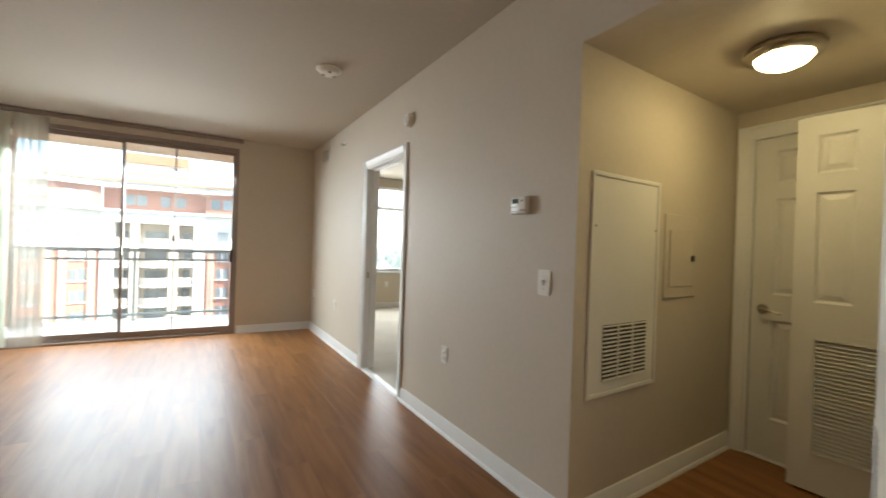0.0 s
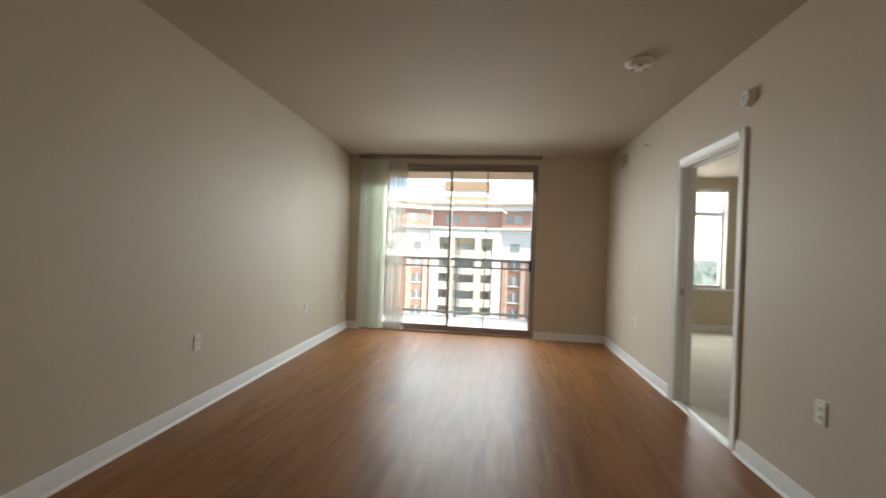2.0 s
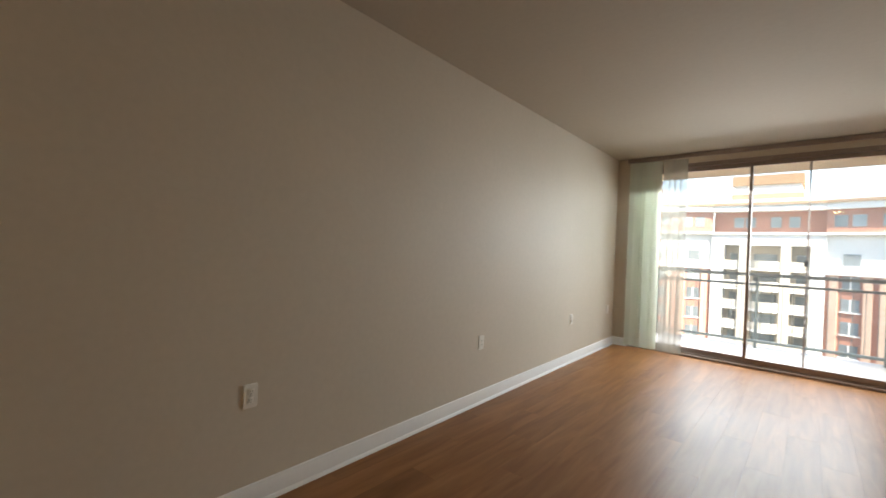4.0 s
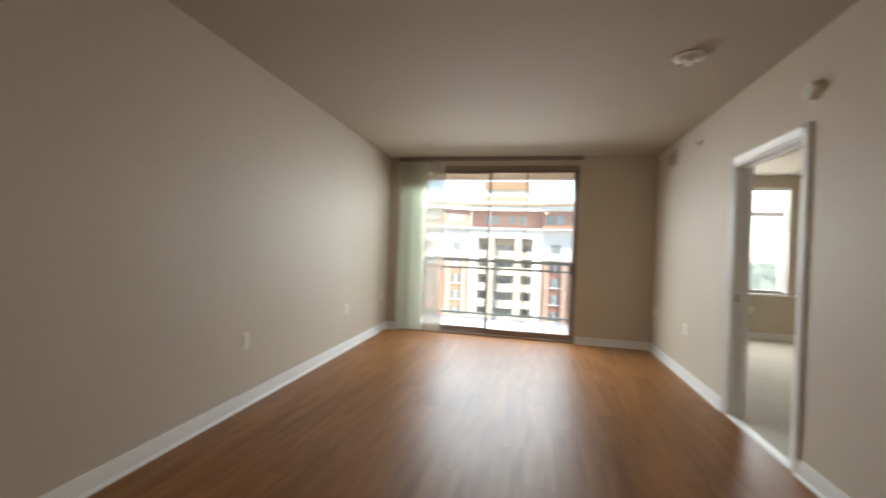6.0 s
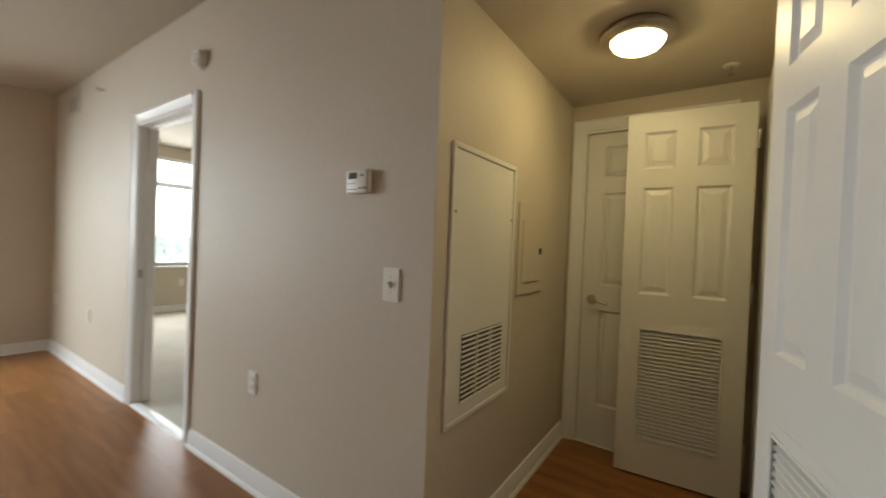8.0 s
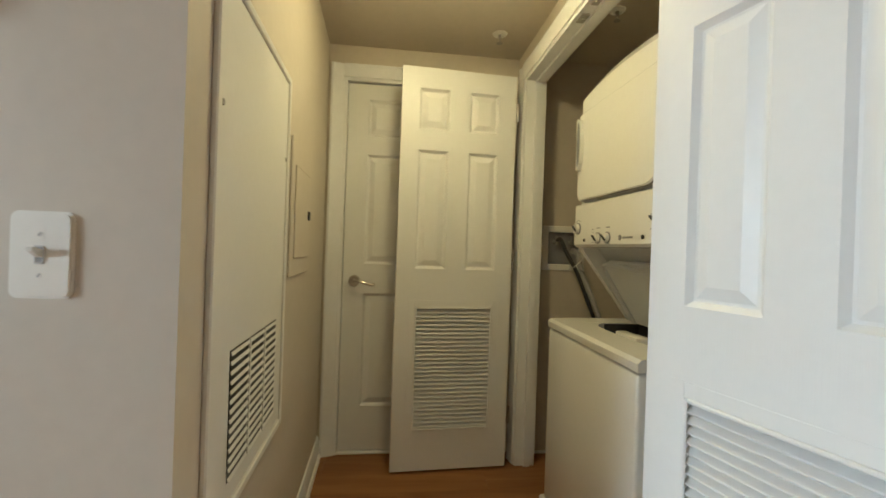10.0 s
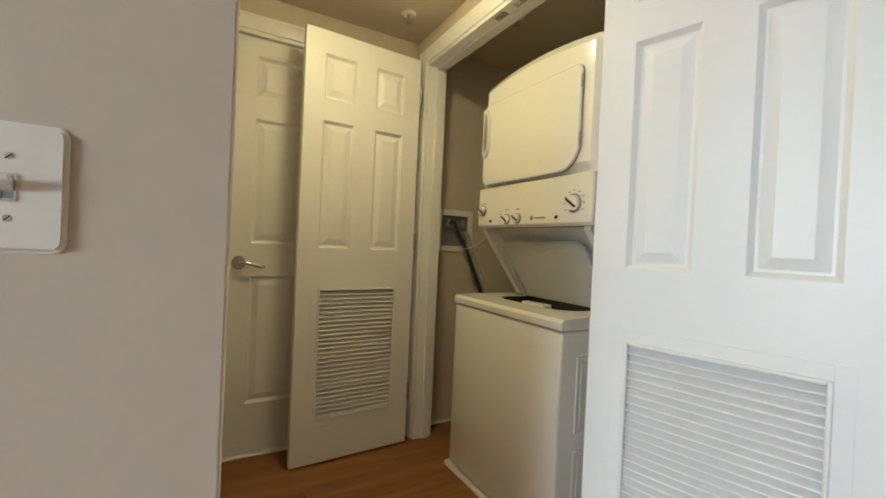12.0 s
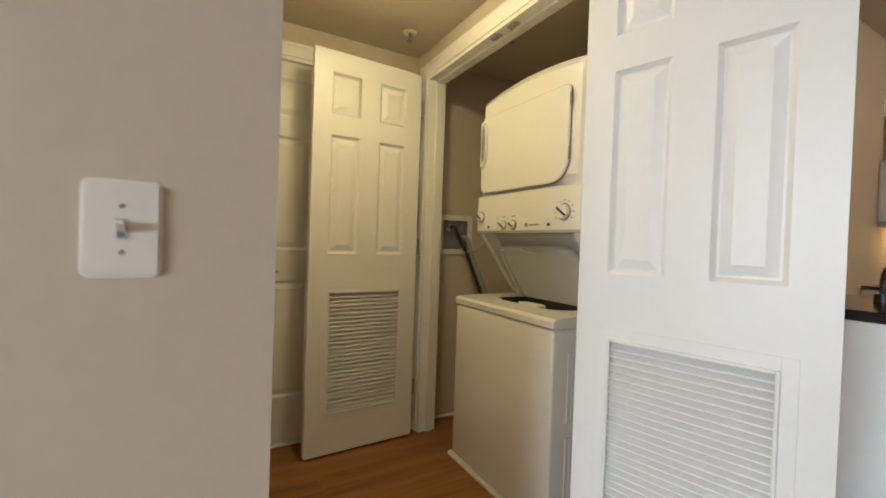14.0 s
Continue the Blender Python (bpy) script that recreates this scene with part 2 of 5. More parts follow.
def vane_material():
    m = bpy.data.materials.new("vinyl_vane")
    m.use_nodes = True
    nt = m.node_tree
    b = nt.nodes["Principled BSDF"]
    b.inputs["Base Color"].default_value = (0.84, 0.845, 0.79, 1)
    b.inputs["Roughness"].default_value = 0.5
    tl = nt.nodes.new("ShaderNodeBsdfTranslucent")
    tl.inputs["Color"].default_value = (0.80, 0.835, 0.75, 1)
    mix = nt.nodes.new("ShaderNodeMixShader")
    mix.inputs[0].default_value = 0.45
    nt.links.new(b.outputs[0], mix.inputs[1])
    nt.links.new(tl.outputs[0], mix.inputs[2])
    nt.links.new(mix.outputs[0], nt.nodes["Material Output"].inputs["Surface"])
    return m


VANE = vane_material()


def sheer_material():
    m = bpy.data.materials.new("clear_vane")
    m.use_nodes = True
    nt = m.node_tree
    b = nt.nodes["Principled BSDF"]
    b.inputs["Base Color"].default_value = (0.80, 0.81, 0.76, 1)
    b.inputs["Roughness"].default_value = 0.4
    tr = nt.nodes.new("ShaderNodeBsdfTransparent")
    mix = nt.nodes.new("ShaderNodeMixShader")
    mix.inputs[0].default_value = 0.62
    nt.links.new(b.outputs[0], mix.inputs[1])
    nt.links.new(tr.outputs[0], mix.inputs[2])
    nt.links.new(mix.outputs[0], nt.nodes["Material Output"].inputs["Surface"])
    return m


SHEER = sheer_material()


def lamp_material(name, color, strength):
    m = bpy.data.materials.new(name)
    m.use_nodes = True
    b = m.node_tree.nodes["Principled BSDF"]
    b.inputs["Base Color"].default_value = (0.9, 0.88, 0.82, 1)
    b.inputs["Roughness"].default_value = 0.3
    b.inputs["Emission Color"].default_value = (*color, 1)
    b.inputs["Emission Strength"].default_value = strength
    return m


DOME = lamp_material("lit_frosted_glass", (1.0, 0.80, 0.40), HALL_LAMP)
HOODLAMP = lamp_material("lit_hood_lens", (1.0, 0.55, 0.16), 2.2)
# glow of the added kitchen fill light
KFILL = lamp_material("kitchen_fill_glow", (1.0, 0.66, 0.30), KITCHEN_FILL)


def wood_material():
    """Brown laminate boards: streaks along y, tone from board to board."""
    m = bpy.data.materials.new("laminate_board")
    m.use_nodes = True
    nt = m.node_tree
    b = nt.nodes["Principled BSDF"]
    tex = nt.nodes.new("ShaderNodeNewGeometry")
    info = nt.nodes.new("ShaderNodeObjectInfo")
    shift = nt.nodes.new("ShaderNodeVectorMath")
    shift.operation = "MULTIPLY_ADD"
    shift.inputs[1].default_value = (11.0, 1.1, 1.0)
    comb = nt.nodes.new("ShaderNodeCombineXYZ")
    ten = nt.nodes.new("ShaderNodeMath")
    ten.operation = "MULTIPLY"
    ten.inputs[1].default_value = 37.0
    nt.links.new(info.outputs["Random"], ten.inputs[0])
    for k in range(3):
        nt.links.new(ten.outputs[0], comb.inputs[k])
    nt.links.new(tex.outputs["Position"], shift.inputs[0])
    nt.links.new(comb.outputs[0], shift.inputs[2])
    n1 = nt.nodes.new("ShaderNodeTexNoise")
    n1.inputs["Scale"].default_value = 1.4
    n1.inputs["Detail"].default_value = 6.0
    n1.inputs["Distortion"].default_value = 0.6
    nt.links.new(shift.outputs[0], n1.inputs["Vector"])
    ramp = nt.nodes.new("ShaderNodeValToRGB")
    ramp.color_ramp.elements[0].position, ramp.color_ramp.elements[0].color = 0.25, (0.19, 0.080, 0.028, 1)
    ramp.color_ramp.elements[1].position, ramp.color_ramp.elements[1].color = 0.78, (0.35, 0.162, 0.062, 1)
    nt.links.new(n1.outputs["Fac"], ramp.inputs[0])
    hsv = nt.nodes.new("ShaderNodeHueSaturation")
    rng = nt.nodes.new("ShaderNodeMapRange")
    rng.inputs["To Min"].default_value, rng.inputs["To Max"].default_value = 0.90, 1.1
    nt.links.new(info.outputs["Random"], rng.inputs["Value"])
    nt.links.new(rng.outputs[0], hsv.inputs["Value"])
    nt.links.new(ramp.outputs[0], hsv.inputs["Color"])
    nt.links.new(hsv.outputs[0], b.inputs["Base Color"])
    n2 = nt.nodes.new("ShaderNodeTexNoise")
    n2.inputs["Scale"].default_value = 2.0
    n2.inputs["Detail"].default_value = 5.0
    nt.links.new(tex.outputs["Position"], n2.inputs["Vector"])
    rr = nt.nodes.new("ShaderNodeMapRange")
    rr.inputs["To Min"].default_value, rr.inputs["To Max"].default_value = 0.34, 0.45
    nt.links.new(n2.outputs["Fac"], rr.inputs["Value"])
    nt.links.new(rr.outputs[0], b.inputs["Roughness"])
    bp = nt.nodes.new("ShaderNodeBump")
    bp.inputs["Strength"].default_value = 0.12
    bp.inputs["Distance"].default_value = 0.001
    nt.links.new(n1.outputs["Fac"], bp.inputs["Height"])
    nt.links.new(bp.outputs["Normal"], b.inputs["Normal"])
    b.inputs["Specular IOR Level"].default_value = 0.17
    return m


BOARD = wood_material()

# ---------------------------------------------------------------- plan
XL, XR = -1.65, 2.0          # living room side walls
YW, YB = 6.24, -3.1          # window wall, kitchen back wall
H, HH = 2.64, 2.215          # ceilings of the room and of the hall
YC = 1.278                   # outside corner where the hall begins
XE = 3.60                    # end of the hall
YF = 0.30                    # laundry closet front
SKEW = math.degrees(math.atan2(1.345 - 1.278, XE - XR))
WX0, WX1, WZ1 = -1.60, 1.0, 2.52   # sliding door opening
DY0, DY1, DZ = 3.115, 3.99, 2.05   # bedroom doorway
BXE, BY = 5.6, 7.8           # bedroom far corner


def wall(name, boxes, label, mat=WALL):
    bm = bm_new()
    for b in boxes:
        box(bm, *b)
    return solid(name, bm, mat, label, "wall", "structure", smooth=False)


left_x = lambda y: XL - 0.0248 * y      # the left wall runs slightly out of square
bm = bm_new()
prism(bm, [(left_x(YB - 0.15), YB - 0.15), (left_x(YW + 0.2), YW + 0.2), (-2.1, YW + 0.2), (-2.1, YB - 0.15)], 0, H, "z")
solid("wall_left", bm, WALL, "plain taupe painted plaster wall", "wall", "structure", smooth=False)
wall("wall_window", [(left_x(YW) - 0.05, WX0, YW, YW + 0.2, 0, H), (WX1, XR + 0.12, YW, YW + 0.2, 0, H), (WX0, WX1, YW, YW + 0.2, WZ1, H)], "taupe painted wall around the sliding balcony door")
wall("wall_bedroom_side", [(XR, XR + 0.12, YC + 0.14, DY0, 0, H), (XR, XR + 0.12, DY1, YW, 0, H), (XR, XR + 0.12, DY0, DY1, DZ, H)], "taupe painted wall with the bedroom doorway")
bm = bm_new()
prism(bm, [(XR, YC), (XE + 0.12, YC + 0.042 * (XE + 0.12 - XR)), (XE + 0.12, YC + 0.20), (XR, YC + 0.14)], 0, H, "z")
solid("wall_hall", bm, WALL, "taupe painted hall wall with service panels", "wall", "structure", smooth=False)
EY0, EY1, EZ = 0.50, 1.262, 2.045
wall("wall_hall_end", [(XE, XE + 0.12, EY1, 1.36, 0, HH + 0.1), (XE, XE + 0.12, -0.62, EY0, 0, HH + 0.1), (XE, XE + 0.12, EY0, EY1, EZ, HH + 0.1)], "taupe painted wall at the end of the hall")
CX0, CX1, CZ = 2.235, 3.468, 2.06
wall("wall_closet_front", [(2.13, CX0, YF - 0.11, YF, 0, HH), (CX1, XE, YF - 0.11, YF, 0, HH), (CX0, CX1, YF - 0.11, YF, CZ, HH)], "taupe painted wall around the laundry closet opening")
wall("wall_closet_side", [(2.13, 2.225, -0.62, YF - 0.11, 0, HH)], "taupe painted side wall of the laundry closet")
wall("wall_closet_back", [(2.13, XE, -0.74, -0.62, 0, HH)], "taupe painted back wall of the laundry closet")
wall("wall_kitchen_back", [(-2.1, 4.0, YB - 0.15, YB, 0, H)], "cream painted kitchen wall")
wall("wall_kitchen_side", [(2.366, 4.0, YB, -0.742, 0, H)], "cream painted kitchen side wall")
wall("wall_header", [(XR, XR + 0.12, -0.74, YC - 0.001, HH + 0.002, H)], "taupe painted header over the hall entrance")
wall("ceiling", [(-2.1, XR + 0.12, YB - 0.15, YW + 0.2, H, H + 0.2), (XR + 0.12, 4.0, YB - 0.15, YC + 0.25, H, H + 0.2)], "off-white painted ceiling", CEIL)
bm = bm_new()
prism(bm, [(XR + 0.003, -0.74), (XE + 0.12, -0.74), (XE + 0.12, 1.365), (XE, 1.365), (XR + 0.003, YC + 0.012)], HH, HH + 0.06, "z")
solid("ceiling_hall", bm, WALL, "taupe painted lowered hall ceiling", "ceiling", "structure", smooth=False)
# bedroom shell
BWX0, BWX1, BWZ0, BWZ1 = 2.75, 4.38, 0.74, 2.46
wall("wall_bedroom_window", [(XR + 0.12, BWX0, BY, BY + 0.25, 0, H), (BWX1, BXE + 0.1, BY, BY + 0.25, 0, H), (BWX0, BWX1, BY, BY + 0.25, 0, BWZ0), (BWX0, BWX1, BY, BY + 0.25, BWZ1, H)], "taupe painted bedroom wall around the window")
wall("wall_bedroom_far", [(BXE, BXE + 0.12, 1.36, BY, 0, H)], "taupe painted bedroom wall")
# unseen shell added behind the end door to keep daylight out
wall("wall_hall_room", [(XE + 0.12, 5.0, -0.74, -0.62, 0, HH + 0.1), (4.9, 5.0, -0.62, 1.36, 0, HH + 0.1), (XE + 0.12, 5.0, -0.62, 1.36, HH + 0.1, HH + 0.2), (XE + 0.12, 4.9, -0.62, 1.36, -0.1, 0)], "unseen closed shell added behind the hall end door")
wall("wall_bedroom_near", [(XE + 0.12, BXE + 0.12, 1.36, 1.48, 0, H)], "taupe painted bedroom wall")
wall("wall_bedroom_left", [(XR, XR + 0.12, YW + 0.2, BY + 0.25, 0, H)], "taupe painted bedroom wall")
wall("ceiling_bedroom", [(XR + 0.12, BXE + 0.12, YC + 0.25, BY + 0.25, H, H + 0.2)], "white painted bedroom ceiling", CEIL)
wall("floor_bedroom", [(XR + 0.05, BXE, YC + 0.2, BY, -0.1, 0.006)], "cream cut-pile bedroom carpet", CARPET)

# ---------------------------------------------------------------- trim


def base_run(x0, y0, x1, y1, name="baseboard"):
    """A moulded baseboard from one plan point to another; it stands to the left of that direction."""
    d = Vector((x1 - x0, y1 - y0, 0))
    n = d.length
    bm = bm_new()
    prism(bm, [(0, 0), (0.013, 0), (0.013, 0.078), (0.009, 0.088), (0.007, 0.104), (0, 0.108)], 0, n, "x")
    prism(bm, [(0.013, 0), (0.026, 0), (0.024, 0.010), (0.019, 0.017), (0.013, 0.019)], 0, n, "x")
    m = Matrix.Translation((x0, y0, 0)) @ Matrix.Rotation(math.atan2(d.y, d.x), 4, "Z")
    return solid(name, bm, TRIM, "white painted moulded baseboard", "baseboard", "structure", m=m)


CW = 0.068
base_run(left_x(YW), YW, left_x(YB), YB)
base_run(WX0 - 0.005, YW, left_x(YW), YW)
base_run(XR, YW, WX1 + 0.02, YW)
base_run(XR, DY1 + CW, XR, YW)
base_run(XR, YC, XR, DY0 - CW)
base_run(XE, YC + 0.042 * (XE - XR), XR, YC)
base_run(BXE, BY, XR + 0.12, BY)
base_run(XE, -0.62, XE, YF - 0.11)


def casing_frame(name, w, h, m, label, jamb=0.14):
    """Moulded casing round an opening w wide and h high, in local x and z, proud along local -y; the jamb lining goes to +y."""
    t = thing(name, label, "door frame", m, kind="structure")
    prof = [(0, 0), (CW, 0), (CW, -0.018), (CW - 0.012, -0.020), (CW - 0.022, -0.014), (0.02, -0.012), (0.008, -0.008), (0, -0.008)]
    for side in (0, 1):
        bm = bm_new()
        pts = [((-a if side == 0 else w + a), b) for a, b in prof]
        prism(bm, pts, 0, h + CW, "z")
        part("side_casing", bm, TRIM, t)
    bm = bm_new()
    prism(bm, [(b, h + a) for a, b in prof], -CW * 0.0, w, "x")
    part("head_casing", bm, TRIM, t)
    bm = bm_new()
    box(bm, -0.004, 0.018, 0, jamb, 0, h)
    box(bm, 0.018, 0.03, jamb * 0.45, jamb * 0.75, 0, h - 0.018)
    part("side_jamb", bm, TRIM, t, smooth=False)
    bm = bm_new()
    box(bm, w - 0.018, w + 0.004, 0, jamb, 0, h)
    box(bm, w - 0.03, w - 0.018, jamb * 0.45, jamb * 0.75, 0, h - 0.018)
    part("side_jamb", bm, TRIM, t, smooth=False)
    bm = bm_new()
    box(bm, 0.018, w - 0.018, 0, jamb, h - 0.018, h + 0.004)
    box(bm, 0.03, w - 0.03, jamb * 0.45, jamb * 0.75, h - 0.03, h - 0.018)
    part("head_jamb", bm, TRIM, t, smooth=False)
    return t


# local +y must run into the wall
frame_bed = casing_frame("door_frame_1", DY1 - DY0, DZ, pose(XR, DY1, 0, 0, 0, -90), "white painted moulded casing of the open bedroom doorway", 0.125)
frame_end = casing_frame("door_frame_2", EY1 - EY0, EZ, pose(XE, EY1, 0, 0, 0, -90), "white painted casing of the hall end door", 0.12)
frame_closet = casing_frame("door_frame_3", CX1 - CX0, CZ, pose(CX1, YF, 0, 0, 0, 180), "white painted casing of the laundry closet", 0.11)
for dx in (0.62, 0.74):
    bm = bm_new()
    box(bm, dx - 0.03, dx + 0.03, 0.012, 0.042, CZ - 0.026, CZ - 0.0185, 0.002)
    cyl(bm, (dx, 0.027, CZ - 0.032), 0.008, 0.008, 0.008, "z", 12)
    part("ball_catch", bm, HINGE, frame_closet, "dull metal ball catch plate")
bm = bm_new()
box(bm, DY1 - DY0 - 0.021, DY1 - DY0 - 0.018, 0.02, 0.045, 0.93, 0.99, 0.001)
box(bm, 0.018, 0.0205, 0.02, 0.045, 0.93, 0.99, 0.001)
part("strike_plate", bm, HINGE, frame_bed, "small metal strike plate")
bm = bm_new()
prism(bm, [(XR - 0.012, 0), (XR + 0.05, 0), (XR + 0.05, 0.012), (XR + 0.01, 0.014), (XR - 0.008, 0.006)], DY0 + 0.018, DY1 - 0.018, "y")
solid("threshold", bm, TRIM, "pale strip between wood floor and carpet", "threshold", "structure")

# ---------------------------------------------------------------- doors


def panel_door(name, w, h, m, panels, label, louver=None, group="", hinge_side=None, thick=0.035):
    """A moulded panel door in local x (width), z (height); its front faces -y, its back lies at +thick."""
    t = thing(name, label, "door", m, group=group)
    xs = sorted({0.0, w} | {v for p in panels for v in p[:2]} | ({louver[0], louver[1]} if louver else set()))
    zs = sorted({0.0, h} | {v for p in panels for v in p[2:]} | ({louver[2], louver[3]} if louver else set()))
    holes = list(panels) + ([louver] if louver else [])
    bm = bm_new()
    z_runs = zs
    for i in range(len(z_runs) - 1):
        z0, z1 = z_runs[i], z_runs[i + 1]
        cuts = sorted([p for p in holes if p[2] <= z0 + 1e-6 and p[3] >= z1 - 1e-6])
        x = 0.0
        for p in cuts:
            box(bm, x, p[0], 0, thick, z0, z1)
            x = p[1]
        box(bm, x, w, 0, thick, z0, z1)
    bmesh.ops.remove_doubles(bm, verts=bm.verts, dist=1e-5)
    part("slab", bm, DOORPAINT, t, smooth=False)
    for x0, x1, z0, z1 in panels:
        bm = bm_new()
        for sgn, y_edge, y_mid in ((-1, 0.0125, 0.0035), (1, thick - 0.0125, thick - 0.0035)):
            # cove from the face down to the groove, then the bevel up to the field
            loops = []
            face = 0.0 if sgn < 0 else thick
            for inset, y in ((0.0, face), (0.006, face + (y_edge - face) * 0.5), (0.012, y_edge), (0.018, y_edge), (0.044, y_mid), (0.046, y_mid)):
                loops.append([bm.verts.new(c) for c in ((x0 + inset, y, z0 + inset), (x1 - inset, y, z0 + inset), (x1 - inset, y, z1 - inset), (x0 + inset, y, z1 - inset))])
            for a, b in zip(loops, loops[1:]):
                for k in range(4):
                    bm.faces.new((a[k], a[(k + 1) % 4], b[(k + 1) % 4], b[k]))
            bm.faces.new(loops[-1])
        bmesh.ops.recalc_face_normals(bm, faces=bm.faces)
        part("panel", bm, DOORPAINT, t, smooth=False)
    if louver:
        x0, x1, z0, z1 = louver
        bm = bm_new()
        for y0, y1, b0, b1 in ((-0.002, 0.0, -0.007, 0.0), (thick, thick + 0.002, thick, thick + 0.007)):
            # a flat outer band and a raised inner bead
            for m0, m1, c0, c1, bev in ((-0.034, -0.002, y0, y1, 0.0008), (-0.002, 0.008, b0, b1, 0.003)):
                box(bm, x0 + m0, x0 + m1, c0, c1, z0 + m0, z1 - m0, bev)
                box(bm, x1 - m1, x1 - m0, c0, c1, z0 + m0, z1 - m0, bev)
                box(bm, x0 + m1, x1 - m1, c0, c1, z0 + m0, z0 + m1, bev)
                box(bm, x0 + m1, x1 - m1, c0, c1, z1 - m1, z1 - m0, bev)
        part("louver_frame", bm, DOORPAINT, t, smooth=False)
        n = round((z1 - z0 - 0.02) / 0.0218)
        bm = bm_new()
        prism(bm, [(0.0, -0.0090), (0.004, -0.0120), (0.0085, -0.0100), (0.033, 0.0068), (0.033, 0.0102), (0.029, 0.0102), (0.0005, -0.0065)], x0, x1, "x")
        me = mesh_of("slat", bm, DOORPAINT, False)
        for i in range(n):
            s = new("slat", me)
            s.parent = t
            s.location = (0, 0, z0 + 0.01 + (i + 0.5) * (z1 - z0 - 0.02) / n)
    if hinge_side is not None:
        for z in (0.22, 1.02, 1.80):
            bm = bm_new()
            hx = w + 0.010
            cyl(bm, (hx, 0.006, z), 0.0075, 0.0075, 0.09, "z", 12)
            box(bm, w + 0.0005, w + 0.0035, 0.004, thick - 0.003, z, z + 0.09)
            part("hinge", bm, HINGE, t, "dull metal butt hinge")
    return t


LEAF_ROWS = ((1.018, 1.615), (1.718, 1.925))
leaf_panels = [(x0, x1, z0, z1) for z0, z1 in LEAF_ROWS for x0, x1 in ((0.09, 0.245), (0.35, 0.505))]
LOUV = (0.10, 0.498, 0.205, 0.825)


def leaf_pose(hx, hy, ex, ey):
    """The pose of a leaf whose front's lower corners stand at these plan points, local x from the first to the second."""
    return Matrix.Translation((hx, hy, 0.014)) @ Matrix.Rotation(math.atan2(ey - hy, ex - hx), 4, "Z")


leaf_a = panel_door("louvered_door", 0.597, 2.03, leaf_pose(3.392, 0.952, 3.430, 0.356), leaf_panels, "white painted panel door with a louvered lower half, standing open", LOUV, "laundry closet doors", 1)
leaf_b = panel_door("louvered_door", 0.597, 2.03, leaf_pose(2.239, 0.360, 1.664, 0.205), leaf_panels, "white painted louvered closet door, swung wide open beside the kitchen", LOUV, "laundry closet doors")
end_panels = [(x0, x1, z0, z1) for z0, z1 in ((0.24, 0.86), (1.02, 1.62), (1.72, 1.92)) for x0, x1 in ((0.11, 0.335), (0.41, 0.635))]
end_door = panel_door("door_2", EY1 - EY0 - 0.044, 2.005, pose(XE + 0.024, EY1 - 0.022, 0.018, 0, 0, -90), end_panels, "white painted six-panel door, closed")
tagged(end_door, kind="structure")
# lever handle of the end door
bm = bm_new()
cyl(bm, (0.062, 0.0, 0.925), 0.032, 0.028, 0.012, "-y", 28)
cyl(bm, (0.062, -0.012, 0.925), 0.012, 0.010, 0.034, "-y", 16)
tube(bm, curve_points([(0.062, -0.046, 0.925), (0.085, -0.05, 0.928), (0.12, -0.05, 0.920), (0.155, -0.046, 0.910), (0.172, -0.040, 0.913)], 6), 0.0075, 10)
part("lever_handle", bm, NICKEL, end_door, "satin nickel lever handle on a round rose")
# pale strip whose colour imitates the lit gap under the end door
bm = bm_new()
box(bm, XE + 0.004, XE + 0.10, EY0 + 0.02, EY1 - 0.02, 0, 0.012, 0.003)
solid("sill_strip", bm, TRIM, "pale strip painting the lit gap under the hall end door", "threshold", "structure")

# ---------------------------------------------------------------- sliding door and balcony
t = thing("window_1", "bronze aluminium sliding balcony door with clear panes", "sliding door", pose(0, YW, 0), kind="structure")
bm = bm_new()
box(bm, WX0, WX0 + 0.06, 0.02, 0.16, 0, WZ1, 0.003)
part("side_frame", bm, ALU, t, smooth=False)
bm = bm_new()
box(bm, WX1 - 0.035, WX1, 0.02, 0.16, 0, WZ1, 0.003)
part("side_frame", bm, ALU, t, smooth=False)
bm = bm_new()
box(bm, WX0 + 0.06, WX1 - 0.035, 0.02, 0.16, WZ1 - 0.05, WZ1, 0.003)
box(bm, WX0 + 0.06, WX1 - 0.035, 0.075, 0.083, WZ1 - 0.075, WZ1 - 0.05)
part("head_frame", bm, ALU, t, smooth=False)
bm = bm_new()
box(bm, WX0 + 0.06, WX1 - 0.035, 0.0, 0.16, 0, 0.028, 0.003)
box(bm, WX0 + 0.06, WX1 - 0.035, 0.075, 0.083, 0.028, 0.05)
box(bm, WX0 + 0.06, WX1 - 0.035, 0.03, 0.036, 0.028, 0.045)
part("sill_track", bm, ALU, t, smooth=False)


def sash(x0, x1, y0, sl, sr):
    bm = bm_new()
    box(bm, x0, x0 + sl, y0, y0 + 0.032, 0.046, WZ1 - 0.055, 0.003)
    box(bm, x1 - sr, x1, y0, y0 + 0.032, 0.046, WZ1 - 0.055, 0.003)
    box(bm, x0 + sl, x1 - sr, y0, y0 + 0.032, 0.046, 0.105, 0.003)
    box(bm, x0 + sl, x1 - sr, y0, y0 + 0.032, WZ1 - 0.10, WZ1 - 0.055, 0.003)
    s = part("sash", bm, ALU, t, smooth=False)
    bm = bm_new()
    box(bm, x0 + sl - 0.005, x1 - sr + 0.005, y0 + 0.013, y0 + 0.019, 0.10, WZ1 - 0.095)
    p = part("pane", bm, GLASS, s, "clear glass pane", smooth=False)
    p.visible_shadow = False
    return s


